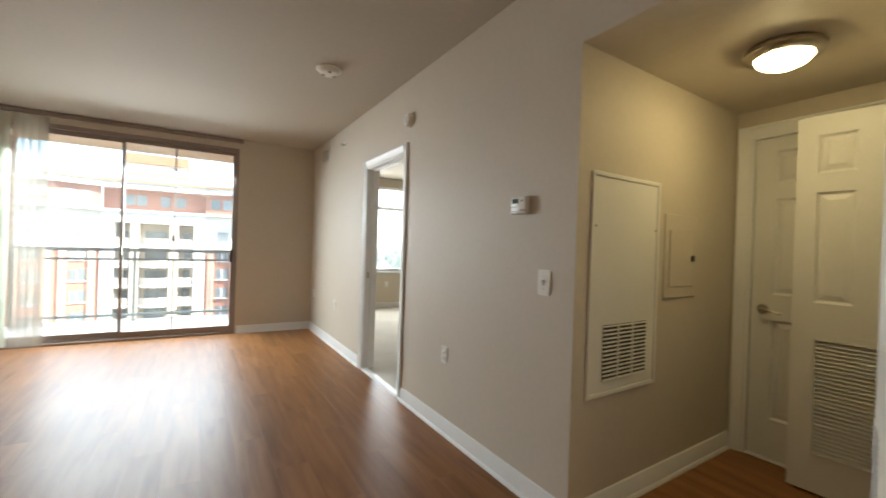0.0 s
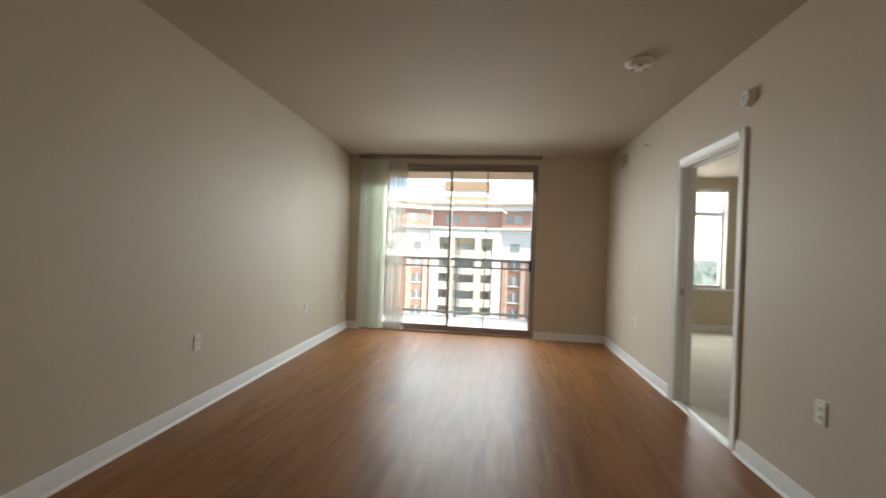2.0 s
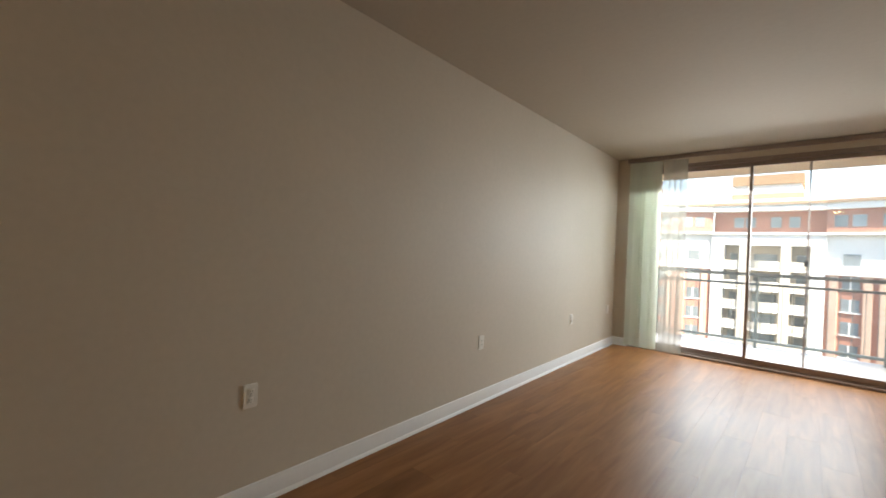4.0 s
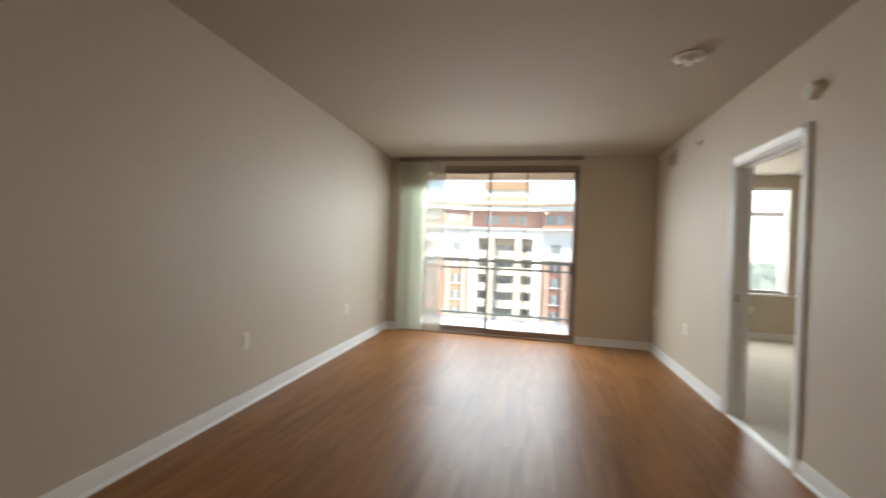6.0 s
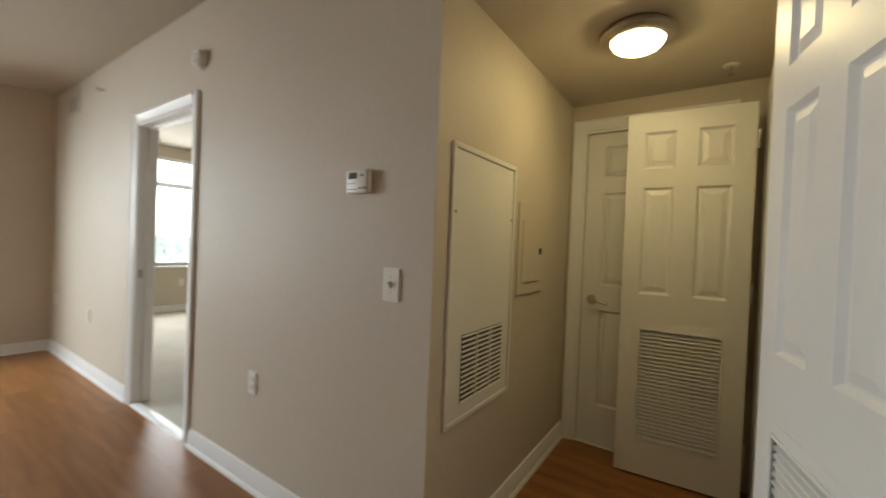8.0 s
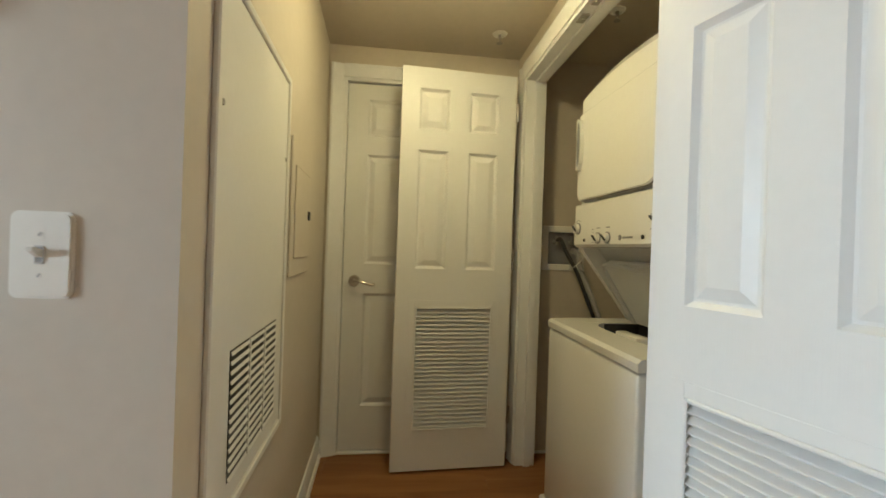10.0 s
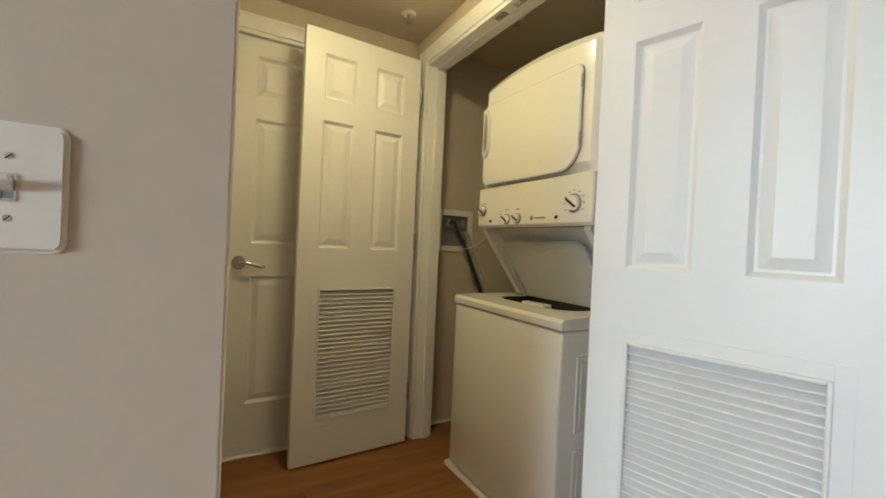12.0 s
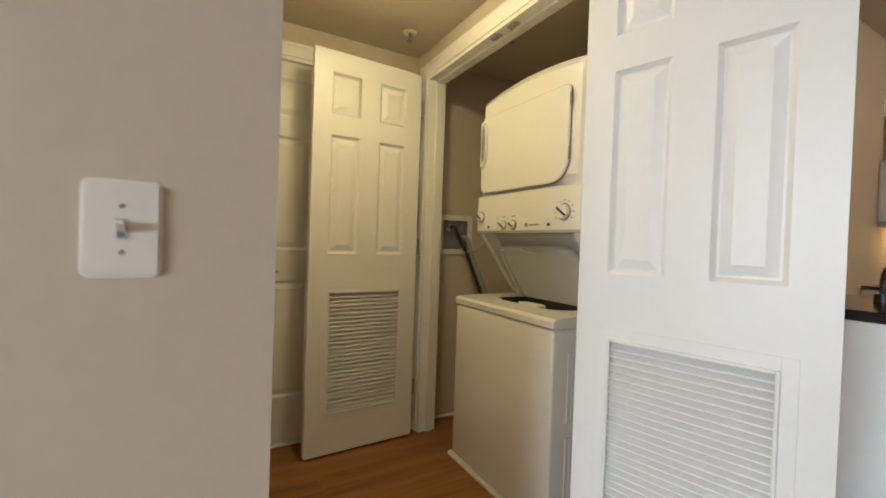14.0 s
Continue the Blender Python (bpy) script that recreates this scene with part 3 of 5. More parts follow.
sash(WX0 + 0.06, -0.245, 0.10, 0.045, 0.030)
sl = sash(-0.276, WX1 - 0.035, 0.05, 0.031, 0.034)
bm = bm_new()
box(bm, WX1 - 0.09, WX1 - 0.055, 0.022, 0.05, 0.97, 1.13, 0.006, 2)
part("pull_handle", bm, DARK, sl, "dark pull handle")
bm = bm_new()
box(bm, 0.266, 0.285, 0.105, 0.125, 0.05, WZ1 - 0.055, 0.002)
sc = part("screen_stile", bm, ALU, t, smooth=False)
bm = bm_new()
box(bm, 0.25, 0.285, 0.09, 0.106, 1.235, 1.305, 0.004)
part("screen_latch", bm, DARK, sc, "small black latch")

# vertical blind drawn to one side
t = thing("vertical_blind", "off-white translucent vertical blind, drawn to one side", "blind", pose(0, YW, 0))
bm = bm_new()
box(bm, -1.66, 1.04, -0.065, -0.012, H - 0.055, H - 0.008, 0.004)
part("headrail", bm, ALU, t, "brown-grey headrail", smooth=False)
rnd = random.Random(4)


def vane(x, ang, mat, w=0.089):
    bm = bm_new()
    pts = []
    for k in range(7):
        s = (k / 6 - 0.5) * w
        pts.append((s, 0.007 * (1 - (2 * k / 6 - 1) ** 2)))
    back = [(a, b + 0.0012) for a, b in reversed(pts)]
    prism(bm, pts + back, 0.03, H - 0.07, "z")
    v = part("vane", bm, mat, t)
    v.location = (x, -0.05, 0)
    v.rotation_euler = (0, 0, radians(ang))
    return v


for i in range(11):
    vane(-1.585 + i * 0.033, 42 + rnd.uniform(-14, 14), VANE)
for i in range(4):
    vane(-1.155 + i * 0.066, 24 + rnd.uniform(-10, 10), SHEER)

# balcony
wall("floor_balcony", [(WX0 - 0.35, WX1 + 0.40, YW + 0.2, 8.05, -0.28, -0.02)], "pale concrete balcony slab", CONCRETE)
wall("ceiling_balcony", [(WX0 - 0.35, WX1 + 0.40, YW + 0.2, 8.05, H - 0.03, H + 0.3)], "beige painted balcony soffit", STUCCO)
RY = 7.85
t = thing("balcony_railing", "grey-green painted metal balcony railing", "railing", pose(0, RY, 0))
RX0, RX1 = WX0 - 0.05, WX1 + 0.08
for z, hh in ((1.045, 0.05), (0.91, 0.035), (0.06, 0.04)):
    bm = bm_new()
    box(bm, RX0, RX1, -0.022, 0.022, z, z + hh, 0.004)
    part("rail", bm, RAIL, t, smooth=False)
for x in (RX0 + 0.02, -0.28, RX1 - 0.02):
    bm = bm_new()
    box(bm, x - 0.02, x + 0.02, -0.018, 0.018, -0.02, 1.05, 0.003)
    part("post", bm, RAIL, t, smooth=False)
bm = bm_new()
cyl(bm, (0, 0, 0.09), 0.0045, 0.0045, 0.83, "z", 8)
me = mesh_of("picket", bm, RAIL)
for i in range(22):
    x = RX0 + 0.1 + i * (RX1 - RX0 - 0.2) / 21
    s = new("picket", me)
    s.parent = t
    s.location = (x, 0, 0)
wall("wall_balcony_1", [(WX1 + 0.10, WX1 + 0.40, YW + 0.21, 8.04, -0.02, H - 0.03)], "mortar bed of the brick balcony side wall", MORTAR)
wall("wall_balcony_2", [(WX0 - 0.35, WX0 - 0.07, YW + 0.21, 8.04, -0.02, H - 0.03)], "mortar bed of the brick balcony side wall", MORTAR)

# bedroom window
t = thing("window_2", "white framed bedroom window with a transom and a pale sill", "window", pose(0, BY, 0), kind="structure")
bm = bm_new()
box(bm, BWX0, BWX0 + 0.05, 0.10, 0.16, BWZ0, BWZ1, 0.003)
box(bm, BWX1 - 0.05, BWX1, 0.10, 0.16, BWZ0, BWZ1, 0.003)
box(bm, BWX0 + 0.05, BWX1 - 0.05, 0.10, 0.16, BWZ0, BWZ0 + 0.05, 0.003)
box(bm, BWX0 + 0.05, BWX1 - 0.05, 0.10, 0.16, BWZ1 - 0.05, BWZ1, 0.003)
box(bm, BWX0 + 0.05, BWX1 - 0.05, 0.10, 0.16, 2.0, 2.07, 0.003)
part("window_frame", bm, TRIM, t, smooth=False)
bm = bm_new()
box(bm, BWX0 - 0.03, BWX1 + 0.15, -0.05, 0.10, BWZ0 - 0.035, BWZ0, 0.006)
part("window_sill", bm, TRIM, t, "white window sill", smooth=False)
# white lining added on the pale recess to imitate glare
bm = bm_new()
box(bm, BWX0, BWX0 + 0.014, -0.004, 0.10, BWZ0, BWZ1, 0.002)
box(bm, BWX1 - 0.014, BWX1, -0.004, 0.10, BWZ0, BWZ1, 0.002)
box(bm, BWX0 + 0.014, BWX1 - 0.014, -0.004, 0.10, BWZ1 - 0.014, BWZ1, 0.002)
part("window_lining", bm, TRIM, t, "added white lining that imitates glare on the pale recess", smooth=False)
for x0, x1, z0, z1 in ((BWX0 + 0.05, BWX1 - 0.05, 2.07, BWZ1 - 0.05), (BWX0 + 0.05, BWX1 - 0.05, BWZ0 + 0.05, 2.0)):
    bm = bm_new()
    box(bm, x0, x1, 0.127, 0.133, z0, z1)
    p = part("pane", bm, BEDGLASS, t, smooth=False)
    p.visible_shadow = False
t = thing("bedroom_blind", "white slatted blind raised to the top of the bedroom window", "blind", pose(0, BY, 0))
bm = bm_new()
box(bm, BWX0 + 0.02, BWX1 - 0.02, 0.02, 0.07, BWZ1 - 0.05, BWZ1 - 0.016, 0.003)
part("headrail", bm, TRIM, t, smooth=False)
bm = bm_new()
prism(bm, [(0.03, 0.0), (0.055, -0.004), (0.055, -0.0025), (0.03, 0.0015)], BWX0 + 0.03, BWX1 - 0.03, "x")
me = mesh_of("slat", bm, SHEER, False)
for i in range(15):
    s = new("slat", me)
    s.parent = t
    s.location = (0, 0, 2.09 + i * 0.0215)

# ---------------------------------------------------------------- fixtures on walls and ceilings


def wall_plate(name, y, z, side, label, kind="outlet", w=0.072, hh=0.117):
    """A cover plate on a side wall; local x along the wall, front to local -y."""
    m = pose(XR, y, z, 0, 0, -90) if side == "right" else pose(left_x(y), y, z, 0, 0, 90 + 1.42)
    t = thing(name, label, "light switch" if kind == "switch" else "outlet", m, group="" if kind == "switch" else "wall outlets")
    bm = bm_new()
    prism(bm, rounded(-w / 2, w / 2, -hh / 2, hh / 2, (0.012 if kind == "switch" else 0.009,) * 4, 5), -0.0065, 0, "y")
    bmesh.ops.bevel(bm, geom=[e for e in bm.edges if all(v.co.y < -0.006 for v in e.verts)], offset=0.0045 if kind == "switch" else 0.0035, segments=4, affect="EDGES")
    part("cover_plate", bm, PLASTIC, t)
    if kind == "switch":
        bm = bm_new()
        for b in ((-0.0065, -0.0045, -0.0135, 0.0135), (0.0045, 0.0065, -0.0135, 0.0135), (-0.0045, 0.0045, -0.0135, -0.011), (-0.0045, 0.0045, 0.011, 0.0135)):
            box(bm, b[0], b[1], -0.0082, -0.006, b[2], b[3], 0.0006)
        part("bezel", bm, GREYENAMEL, t, "grey rim round the toggle", smooth=False)
        bm = bm_new()
        box(bm, -0.0044, 0.0044, -0.0072, -0.006, -0.0109, 0.0109)
        part("slot", bm, GREY, t, smooth=False)
        bm = bm_new()
        prism(bm, [(-0.0065, -0.004), (-0.012, -0.002), (-0.0235, 0.006), (-0.0245, 0.0105), (-0.021, 0.0118), (-0.0065, 0.0075)], -0.0042, 0.0042, "x")
        part("toggle", bm, PLASTIC, t, "small ivory toggle pushed up", smooth=False)
        for dz in (-0.030, 0.030):
            bm = bm_new()
            cyl(bm, (0, -0.0055, dz), 0.0038, 0.0032, 0.0018, "-y", 14)
            sc = part("screw", bm, STEEL, t)
            bm = bm_new()
            prism(bm, [(-0.0029, dz - 0.0022), (-0.0022, dz - 0.0029), (0.0029, dz + 0.0022), (0.0022, dz + 0.0029)], -0.0076, -0.0072, "y")
            part("screw_slot", bm, DARK, sc, smooth=False)
    elif kind == "outlet":
        for dz in (-0.020, 0.020):
            bm = bm_new()
            box(bm, -0.0165, 0.0165, -0.0085, -0.005, dz - 0.014, dz + 0.014, 0.003, 2)
            s = part("socket", bm, PLASTIC, t)
            bm = bm_new()
            box(bm, -0.0075, -0.0055, -0.0092, -0.0082, dz - 0.003, dz + 0.006)
            box(bm, 0.0055, 0.0075, -0.0092, -0.0082, dz - 0.003, dz + 0.006)
            cyl(bm, (0, -0.0082, dz - 0.009), 0.0024, 0.0024, 0.001, "-y", 10)
            part("slots", bm, DARK, s)
        bm = bm_new()
        cyl(bm, (0, -0.0055, 0), 0.003, 0.0026, 0.0015, "-y", 12)
        part("screw", bm, HINGE, t)
    else:
        for dz in (-0.022, 0.022):
            bm = bm_new()
            cyl(bm, (0, -0.0055, dz), 0.0055, 0.0045, 0.006, "-y", 12)
            part("jack", bm, HINGE, t)
    return t


wall_plate("light_switch", 1.466, 1.108, "right", "white toggle light switch plate on taupe wall", "switch", 0.087, 0.128)
for y, z in ((2.377, 0.532), (4.98, 0.52)):
    wall_plate("outlet", y, z, "right", "white double outlet plate on taupe wall")
wall_plate("outlet", 6.02, 0.55, "right", "white cable outlet plate near the window corner", "jack")
for y, z in ((1.012, 0.540), (2.932, 0.510)):
    wall_plate("outlet", y, z, "left", "white double outlet plate on taupe wall")
wall_plate("outlet", 4.765, 0.507, "left", "white double outlet plate on taupe wall")
wall_plate("outlet", 6.0, 0.517, "left", "white cable outlet plate near the blind", "jack")
t = thing("outlet", "white double outlet plate on the bedroom wall", "outlet", pose(3.88, BY, 0.47), group="wall outlets")
bm = bm_new()
box(bm, -0.036, 0.036, -0.006, 0, -0.058, 0.058, 0.003, 2)
part("cover_plate", bm, PLASTIC, t)

t = thing("thermostat", "white plastic wall thermostat with a small display", "thermostat", pose(XR, 1.645, 1.500, 0, 0, -90))
bm = bm_new()
box(bm, -0.062, 0.062, -0.030, 0, -0.047, 0.047, 0.010, 3)
case = part("case", bm, PLASTIC, t)
bm = bm_new()
box(bm, -0.046, 0.002, -0.0315, -0.0295, 0.010, 0.034, 0.001)
part("display", bm, LCD, t, "grey-green display", smooth=False)
bm = bm_new()
box(bm, -0.055, 0.006, -0.0308, -0.0295, -0.034, -0.030)
box(bm, -0.055, -0.010, -0.0308, -0.0295, -0.010, -0.007)
part("print", bm, GREY, t, smooth=False)
for dx, dz in ((0.030, 0.022), (0.022, -0.028), (0.046, -0.028)):
    bm = bm_new()
    box(bm, dx - 0.008, dx + 0.008, -0.0325, -0.0295, dz - 0.005, dz + 0.005, 0.0015)
    part("button", bm, GREY, t)

t = thing("alarm_horn", "small white wall alarm above the bedroom door", "alarm", pose(XR, 3.025, 2.292, 0, 0, -90))
bm = bm_new()
cyl(bm, (0, 0, 0), 0.062, 0.058, 0.012, "-y", 36)
cyl(bm, (0, -0.012, 0), 0.056, 0.046, 0.030, "-y", 36)
part("body", bm, PLASTIC, t)
for k in range(5):
    bm = bm_new()
    box(bm, -0.028, 0.028, -0.0435, -0.0415, -0.025 + k * 0.0115, -0.0215 + k * 0.0115)
    part("slot", bm, GREY, t, smooth=False)

t = thing("smoke_detector", "round white smoke detector on the ceiling", "smoke detector", pose(1.385, 3.256, H))
bm = bm_new()
revolve(bm, [(0, 0), (0.10, 0), (0.10, -0.010), (0.092, -0.014), (0.080, -0.016), (0.076, -0.030), (0.066, -0.040), (0.030, -0.044), (0, -0.045)], 40)
part("housing", bm, PLASTIC, t)
for k in range(3):
    a = radians(20 + k * 120)
    bm = bm_new()
    cyl(bm, (0.048 * math.cos(a), 0.048 * math.sin(a), -0.046), 0.014, 0.016, 0.006, "z", 16)
    part("vent_cap", bm, GREY, t)

t = thing("wall_vent", "painted return-air vent grille high on the wall", "vent", pose(XR, 5.60, 2.455, 0, 0, -90))
bm = bm_new()
box(bm, -0.17, 0.17, -0.008, 0, -0.10, -0.078, 0.002)
box(bm, -0.17, 0.17, -0.008, 0, 0.078, 0.10, 0.002)
box(bm, -0.17, -0.148, -0.008, 0, -0.078, 0.078, 0.002)
box(bm, 0.148, 0.17, -0.008, 0, -0.078, 0.078, 0.002)
part("frame", bm, WALL, t, smooth=False)
# dark sheet on the wall face stands in for the vent's inner shade
bm = bm_new()
box(bm, -0.148, 0.148, -0.001, 0.0, -0.078, 0.078)
part("backing", bm, DARK, t, smooth=False)
bm = bm_new()
prism(bm, [(-0.002, -0.005), (-0.008, 0.004), (-0.006, 0.005), (-0.001, -0.003)], -0.148, 0.148, "x")
me = mesh_of("slat", bm, WALL, False)
for k in range(6):
    s = new("slat", me)
    s.parent = t
    s.location = (0, 0, -0.064 + k * 0.0255)


def sprinkler(m, label):
    t = thing("sprinkler_head", label, "sprinkler", m, group="sprinkler heads")
    bm = bm_new()
    revolve(bm, [(0, 0), (0.036, 0), (0.034, -0.005), (0.022, -0.009), (0.018, -0.004), (0, -0.004)], 24)
    part("escutcheon", bm, PLASTIC, t)
    bm = bm_new()
    cyl(bm, (0, 0, -0.006), 0.008, 0.007, 0.016, "-z", 14)
    for sx in (-1, 1):
        tube(bm, [(sx * 0.007, 0, -0.018), (sx * 0.011, 0, -0.032), (sx * 0.005, 0, -0.046)], 0.002, 6)
    cyl(bm, (0, 0, -0.046), 0.015, 0.015, 0.002, "-z", 16)
    part("nozzle", bm, HINGE, t)
    return t


sprinkler(pose(3.345, 0.478, HH), "small white ceiling sprinkler head in the hall")
sprinkler(pose(3.06, 0.02, HH), "small ceiling sprinkler head in the laundry closet")
sprinkler(pose(XR, 4.77, 2.435, 0, 90, 0), "small sidewall sprinkler head above the doorway")


def ceiling_light(x, y, z, mat, label, r=0.150):
    t = thing("ceiling_light", label, "ceiling light", pose(x, y, z), group="flush ceiling lights")
    bm = bm_new()
    revolve(bm, [(0.0, 0), (r - 0.02, 0), (r - 0.012, -0.006), (r, -0.022), (r, -0.034), (r - 0.012, -0.046), (r - 0.042, -0.052), (r - 0.042, -0.030), (0, -0.030)], 56)
    part("rim", bm, NICKEL, t, "brushed nickel rim")
    bm = bm_new()
    revolve(bm, [(r - 0.044, -0.042), (r - 0.047, -0.060), (r - 0.062, -0.078), (r - 0.090, -0.092), (0.04, -0.101), (0, -0.102)], 56)
    part("diffuser", bm, mat, t, "lit frosted glass bowl")
    return t


ceiling_light(2.755, 0.80, HH, DOME, "flush ceiling light with nickel rim and lit frosted bowl")
# unseen fixture, added as warm fill for the kitchen and near walls
ceiling_light(0.75, -1.75, H, KFILL, "added unseen ceiling light with nickel rim, fills kitchen and room")

# ---------------------------------------------------------------- service panels on the hall wall; local x along the wall, front to -y
hall = lambda s, z=0.0: Matrix.Translation((XR, YC, z)) @ Matrix.Rotation(radians(SKEW), 4, "Z") @ Matrix.Translation((s, 0, 0))
t = thing("access_panel", "large cream painted metal service panel with an air grille", "access panel", hall(0.094))
PWD, PZ0, PZ1 = 0.578, 0.572, 1.650
GX0, GX1, GZ0, GZ1 = 0.115, 0.480, 0.645, 0.915
bm = bm_new()
for b in ((0, 0.022, PZ0, PZ1), (PWD - 0.022, PWD, PZ0, PZ1), (0.022, PWD - 0.022, PZ0, PZ0 + 0.022), (0.022, PWD - 0.022, PZ1 - 0.022, PZ1)):
    box(bm, b[0], b[1], -0.012, 0, b[2], b[3], 0.003)
part("frame", bm, PLASTIC, t, smooth=False)
bm = bm_new()
box(bm, 0.025, PWD - 0.025, -0.007, -0.001, PZ0 + 0.025, PZ1 - 0.025, 0.001)
part("door", bm, PLASTIC, t, smooth=False)
# dark sheet on the solid door paints the shade behind the slats
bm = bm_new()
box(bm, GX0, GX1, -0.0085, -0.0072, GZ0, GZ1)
part("grille_backing", bm, DARK, t, "dark sheet on the door painting the shade between the slats", smooth=False)
bm = bm_new()
prism(bm, [(-0.0125, -0.0042), (-0.0110, -0.0046), (-0.0086, 0.0026), (-0.0100, 0.0034)], GX0, GX1, "x")
me = mesh_of("slat", bm, PLASTIC, False)
for k in range(14):
    s = new("slat", me)
    s.parent = t
    s.location = (0, 0, GZ0 + 0.006 + k * (GZ1 - GZ0 - 0.012) / 13)
for gx in (GX0 + (GX1 - GX0) / 3, GX0 + 2 * (GX1 - GX0) / 3):
    bm = bm_new()
    box(bm, gx - 0.004, gx + 0.004, -0.0128, -0.0075, GZ0, GZ1)
    part("grille_bar", bm, PLASTIC, t, smooth=False)
for sx in (0.034, PWD - 0.034):
    bm = bm_new()
    cyl(bm, (sx, -0.0065, 1.392), 0.007, 0.006, 0.003, "-y", 14)
    part("screw", bm, HINGE, t)

t = thing("breaker_panel", "flat electrical panel cover painted like the wall", "electrical panel", hall(0.735))
bm = bm_new()
box(bm, 0, 0.355, -0.008, 0, 1.022, 1.495, 0.004)
part("cover", bm, WALL, t, smooth=False)
bm = bm_new()
box(bm, 0.045, 0.31, -0.013, -0.008, 1.085, 1.405, 0.004)
d = part("panel_door", bm, WALL, t, smooth=False)
bm = bm_new()
box(bm, 0.280, 0.310, -0.020, -0.012, 1.230, 1.265, 0.002)
part("latch", bm, DARK, d, "small black latch")

# ---------------------------------------------------------------- stacked washer and dryer
t = thing("washer_dryer", "white stacked washer and dryer, washer lid standing open", "washer dryer", pose(0, 0, 0))
WA0, WA1, WF, WB = 2.452, 3.152, 0.247, -0.45
bm = bm_new()
box(bm, WA0, WA1, WB, WF, 0.02, 0.790, 0.012, 3)
body = part("washer_body", bm, ENAMEL, t)
for z0, z1 in ((0.10, 0.37), (0.43, 0.70)):
    bm = bm_new()
    box(bm, WA0 - 0.003, WA0 + 0.002, WB + 0.08, WF - 0.08, z0, z1, 0.002)
    box(bm, WA0 - 0.0045, WA0 - 0.002, WB + 0.10, WF - 0.10, z0 + 0.02, z1 - 0.02, 0.001)
    part("side_panel", bm, ENAMEL, body, smooth=False)
# top deck with the tub opening
OX0, OX1, OY0, OY1 = WA0 + 0.115, WA1 - 0.115, -0.12, 0.12
bm = bm_new()
prism(bm, [(WF + 0.002, 0.797), (WF + 0.004, 0.822), (WF - 0.008, 0.834), (OY1, 0.838), (OY1, 0.795)], WA0 - 0.003, WA1 + 0.003, "x")
box(bm, WA0 - 0.003, WA1 + 0.003, WB, OY0, 0.797, 0.838, 0.004)
box(bm, WA0 - 0.003, OX0, OY0, OY1, 0.797, 0.838)
box(bm, OX1, WA1 + 0.003, OY0, OY1, 0.797, 0.838)
for cx, sx in ((OX0, 1), (OX1, -1)):
    # rounded front corners of the opening
    prism(bm, [(cx, OY1)] + [(cx + sx * (0.13 - 0.13 * math.sin(radians(a))), OY1 - 0.11 + 0.11 * math.cos(radians(a))) for a in range(0, 91, 10)], 0.799, 0.8375, "z")
part("washer_top", bm, ENAMEL, t, smooth=False)
# lining boxes coloured dark to imitate the shade down in the tub
bm = bm_new()
box(bm, OX0 + 0.001, OX1 - 0.001, OY0 + 0.001, OY0 + 0.008, 0.60, 0.834)
box(bm, OX0 + 0.001, OX0 + 0.008, OY0 + 0.008, OY1 - 0.001, 0.60, 0.834)
box(bm, OX1 - 0.008, OX1 - 0.001, OY0 + 0.008, OY1 - 0.001, 0.60, 0.834)
box(bm, OX0 + 0.008, OX1 - 0.008, OY0 + 0.008, OY1 - 0.001, 0.60, 0.61)
part("wash_tub", bm, DARK, t, "dark lining that paints the shade inside the tub opening")
bm = bm_new()
box(bm, OX0 + 0.12, OX0 + 0.26, OY1 - 0.055, OY1 - 0.01, 0.820, 0.846, 0.006, 2)
part("dispenser", bm, ENAMEL, t, "white dispenser at the tub rim")
# raised lid leaning back
hinge_y, lean = OY0 + 0.012, radians(-30)
bm = bm_new()
w0, w1 = OX0 - 0.005, OX1 + 0.005
LW, LH = 0.022, 0.305
prism(bm, [(w0, 0), (w1, 0), (w1 + LW, LH - 0.05), (w1 + LW - 0.05, LH), (w0 - LW + 0.05, LH), (w0 - LW, LH - 0.05)], -0.008, 0.008, "y")
tube(bm, curve_points([(w0 + 0.006, 0.014, 0.0), (w0 - LW + 0.006, 0.014, LH - 0.055), (w0 - LW + 0.05, 0.014, LH - 0.009), (w0 + 0.14, 0.014, LH - 0.012), (w0 + 0.2, 0.014, LH - 0.026), (w1 - 0.2, 0.014, LH - 0.026), (w1 - 0.14, 0.014, LH - 0.012), (w1 + LW - 0.05, 0.014, LH - 0.009), (w1 + LW - 0.006, 0.014, LH - 0.055), (w1 - 0.006, 0.014, 0.0)], 5), 0.009, 8)
o = part("washer_lid", bm, GREYENAMEL, t, "pale grey inside of the raised washer lid")
o.location = (0, hinge_y, 0.842)
o.rotation_euler = (lean, 0, 0)
# support housing behind the lid, up to the dryer
bm = bm_new()
prism(bm, [(WB, 0.838), (OY0 - 0.03, 0.838), (OY0 - 0.03, 0.86), (0.035, 1.135), (0.06, 1.165), (WB, 1.165)], WA0 + 0.012, WA1 - 0.062, "x")
part("support_housing", bm, GREYENAMEL, t, "pale grey slanted support housing", smooth=False)
for x0 in (WA0 + 0.004, WA1 - 0.060):
    bm = bm_new()
    prism(bm, [(WB, 0.839), (OY0 + 0.01, 0.839), (0.125, 1.150), (0.125, 1.166), (WB, 1.166)], x0, x0 + 0.03, "x")
    part("side_bracket", bm, ENAMEL, t, smooth=False)
# dryer
DX0, DX1, DF, DB = 2.425, 3.122, 0.15, -0.45
Z0, ZS, Z1 = 1.163, 1.352, 1.852
bm = bm_new()
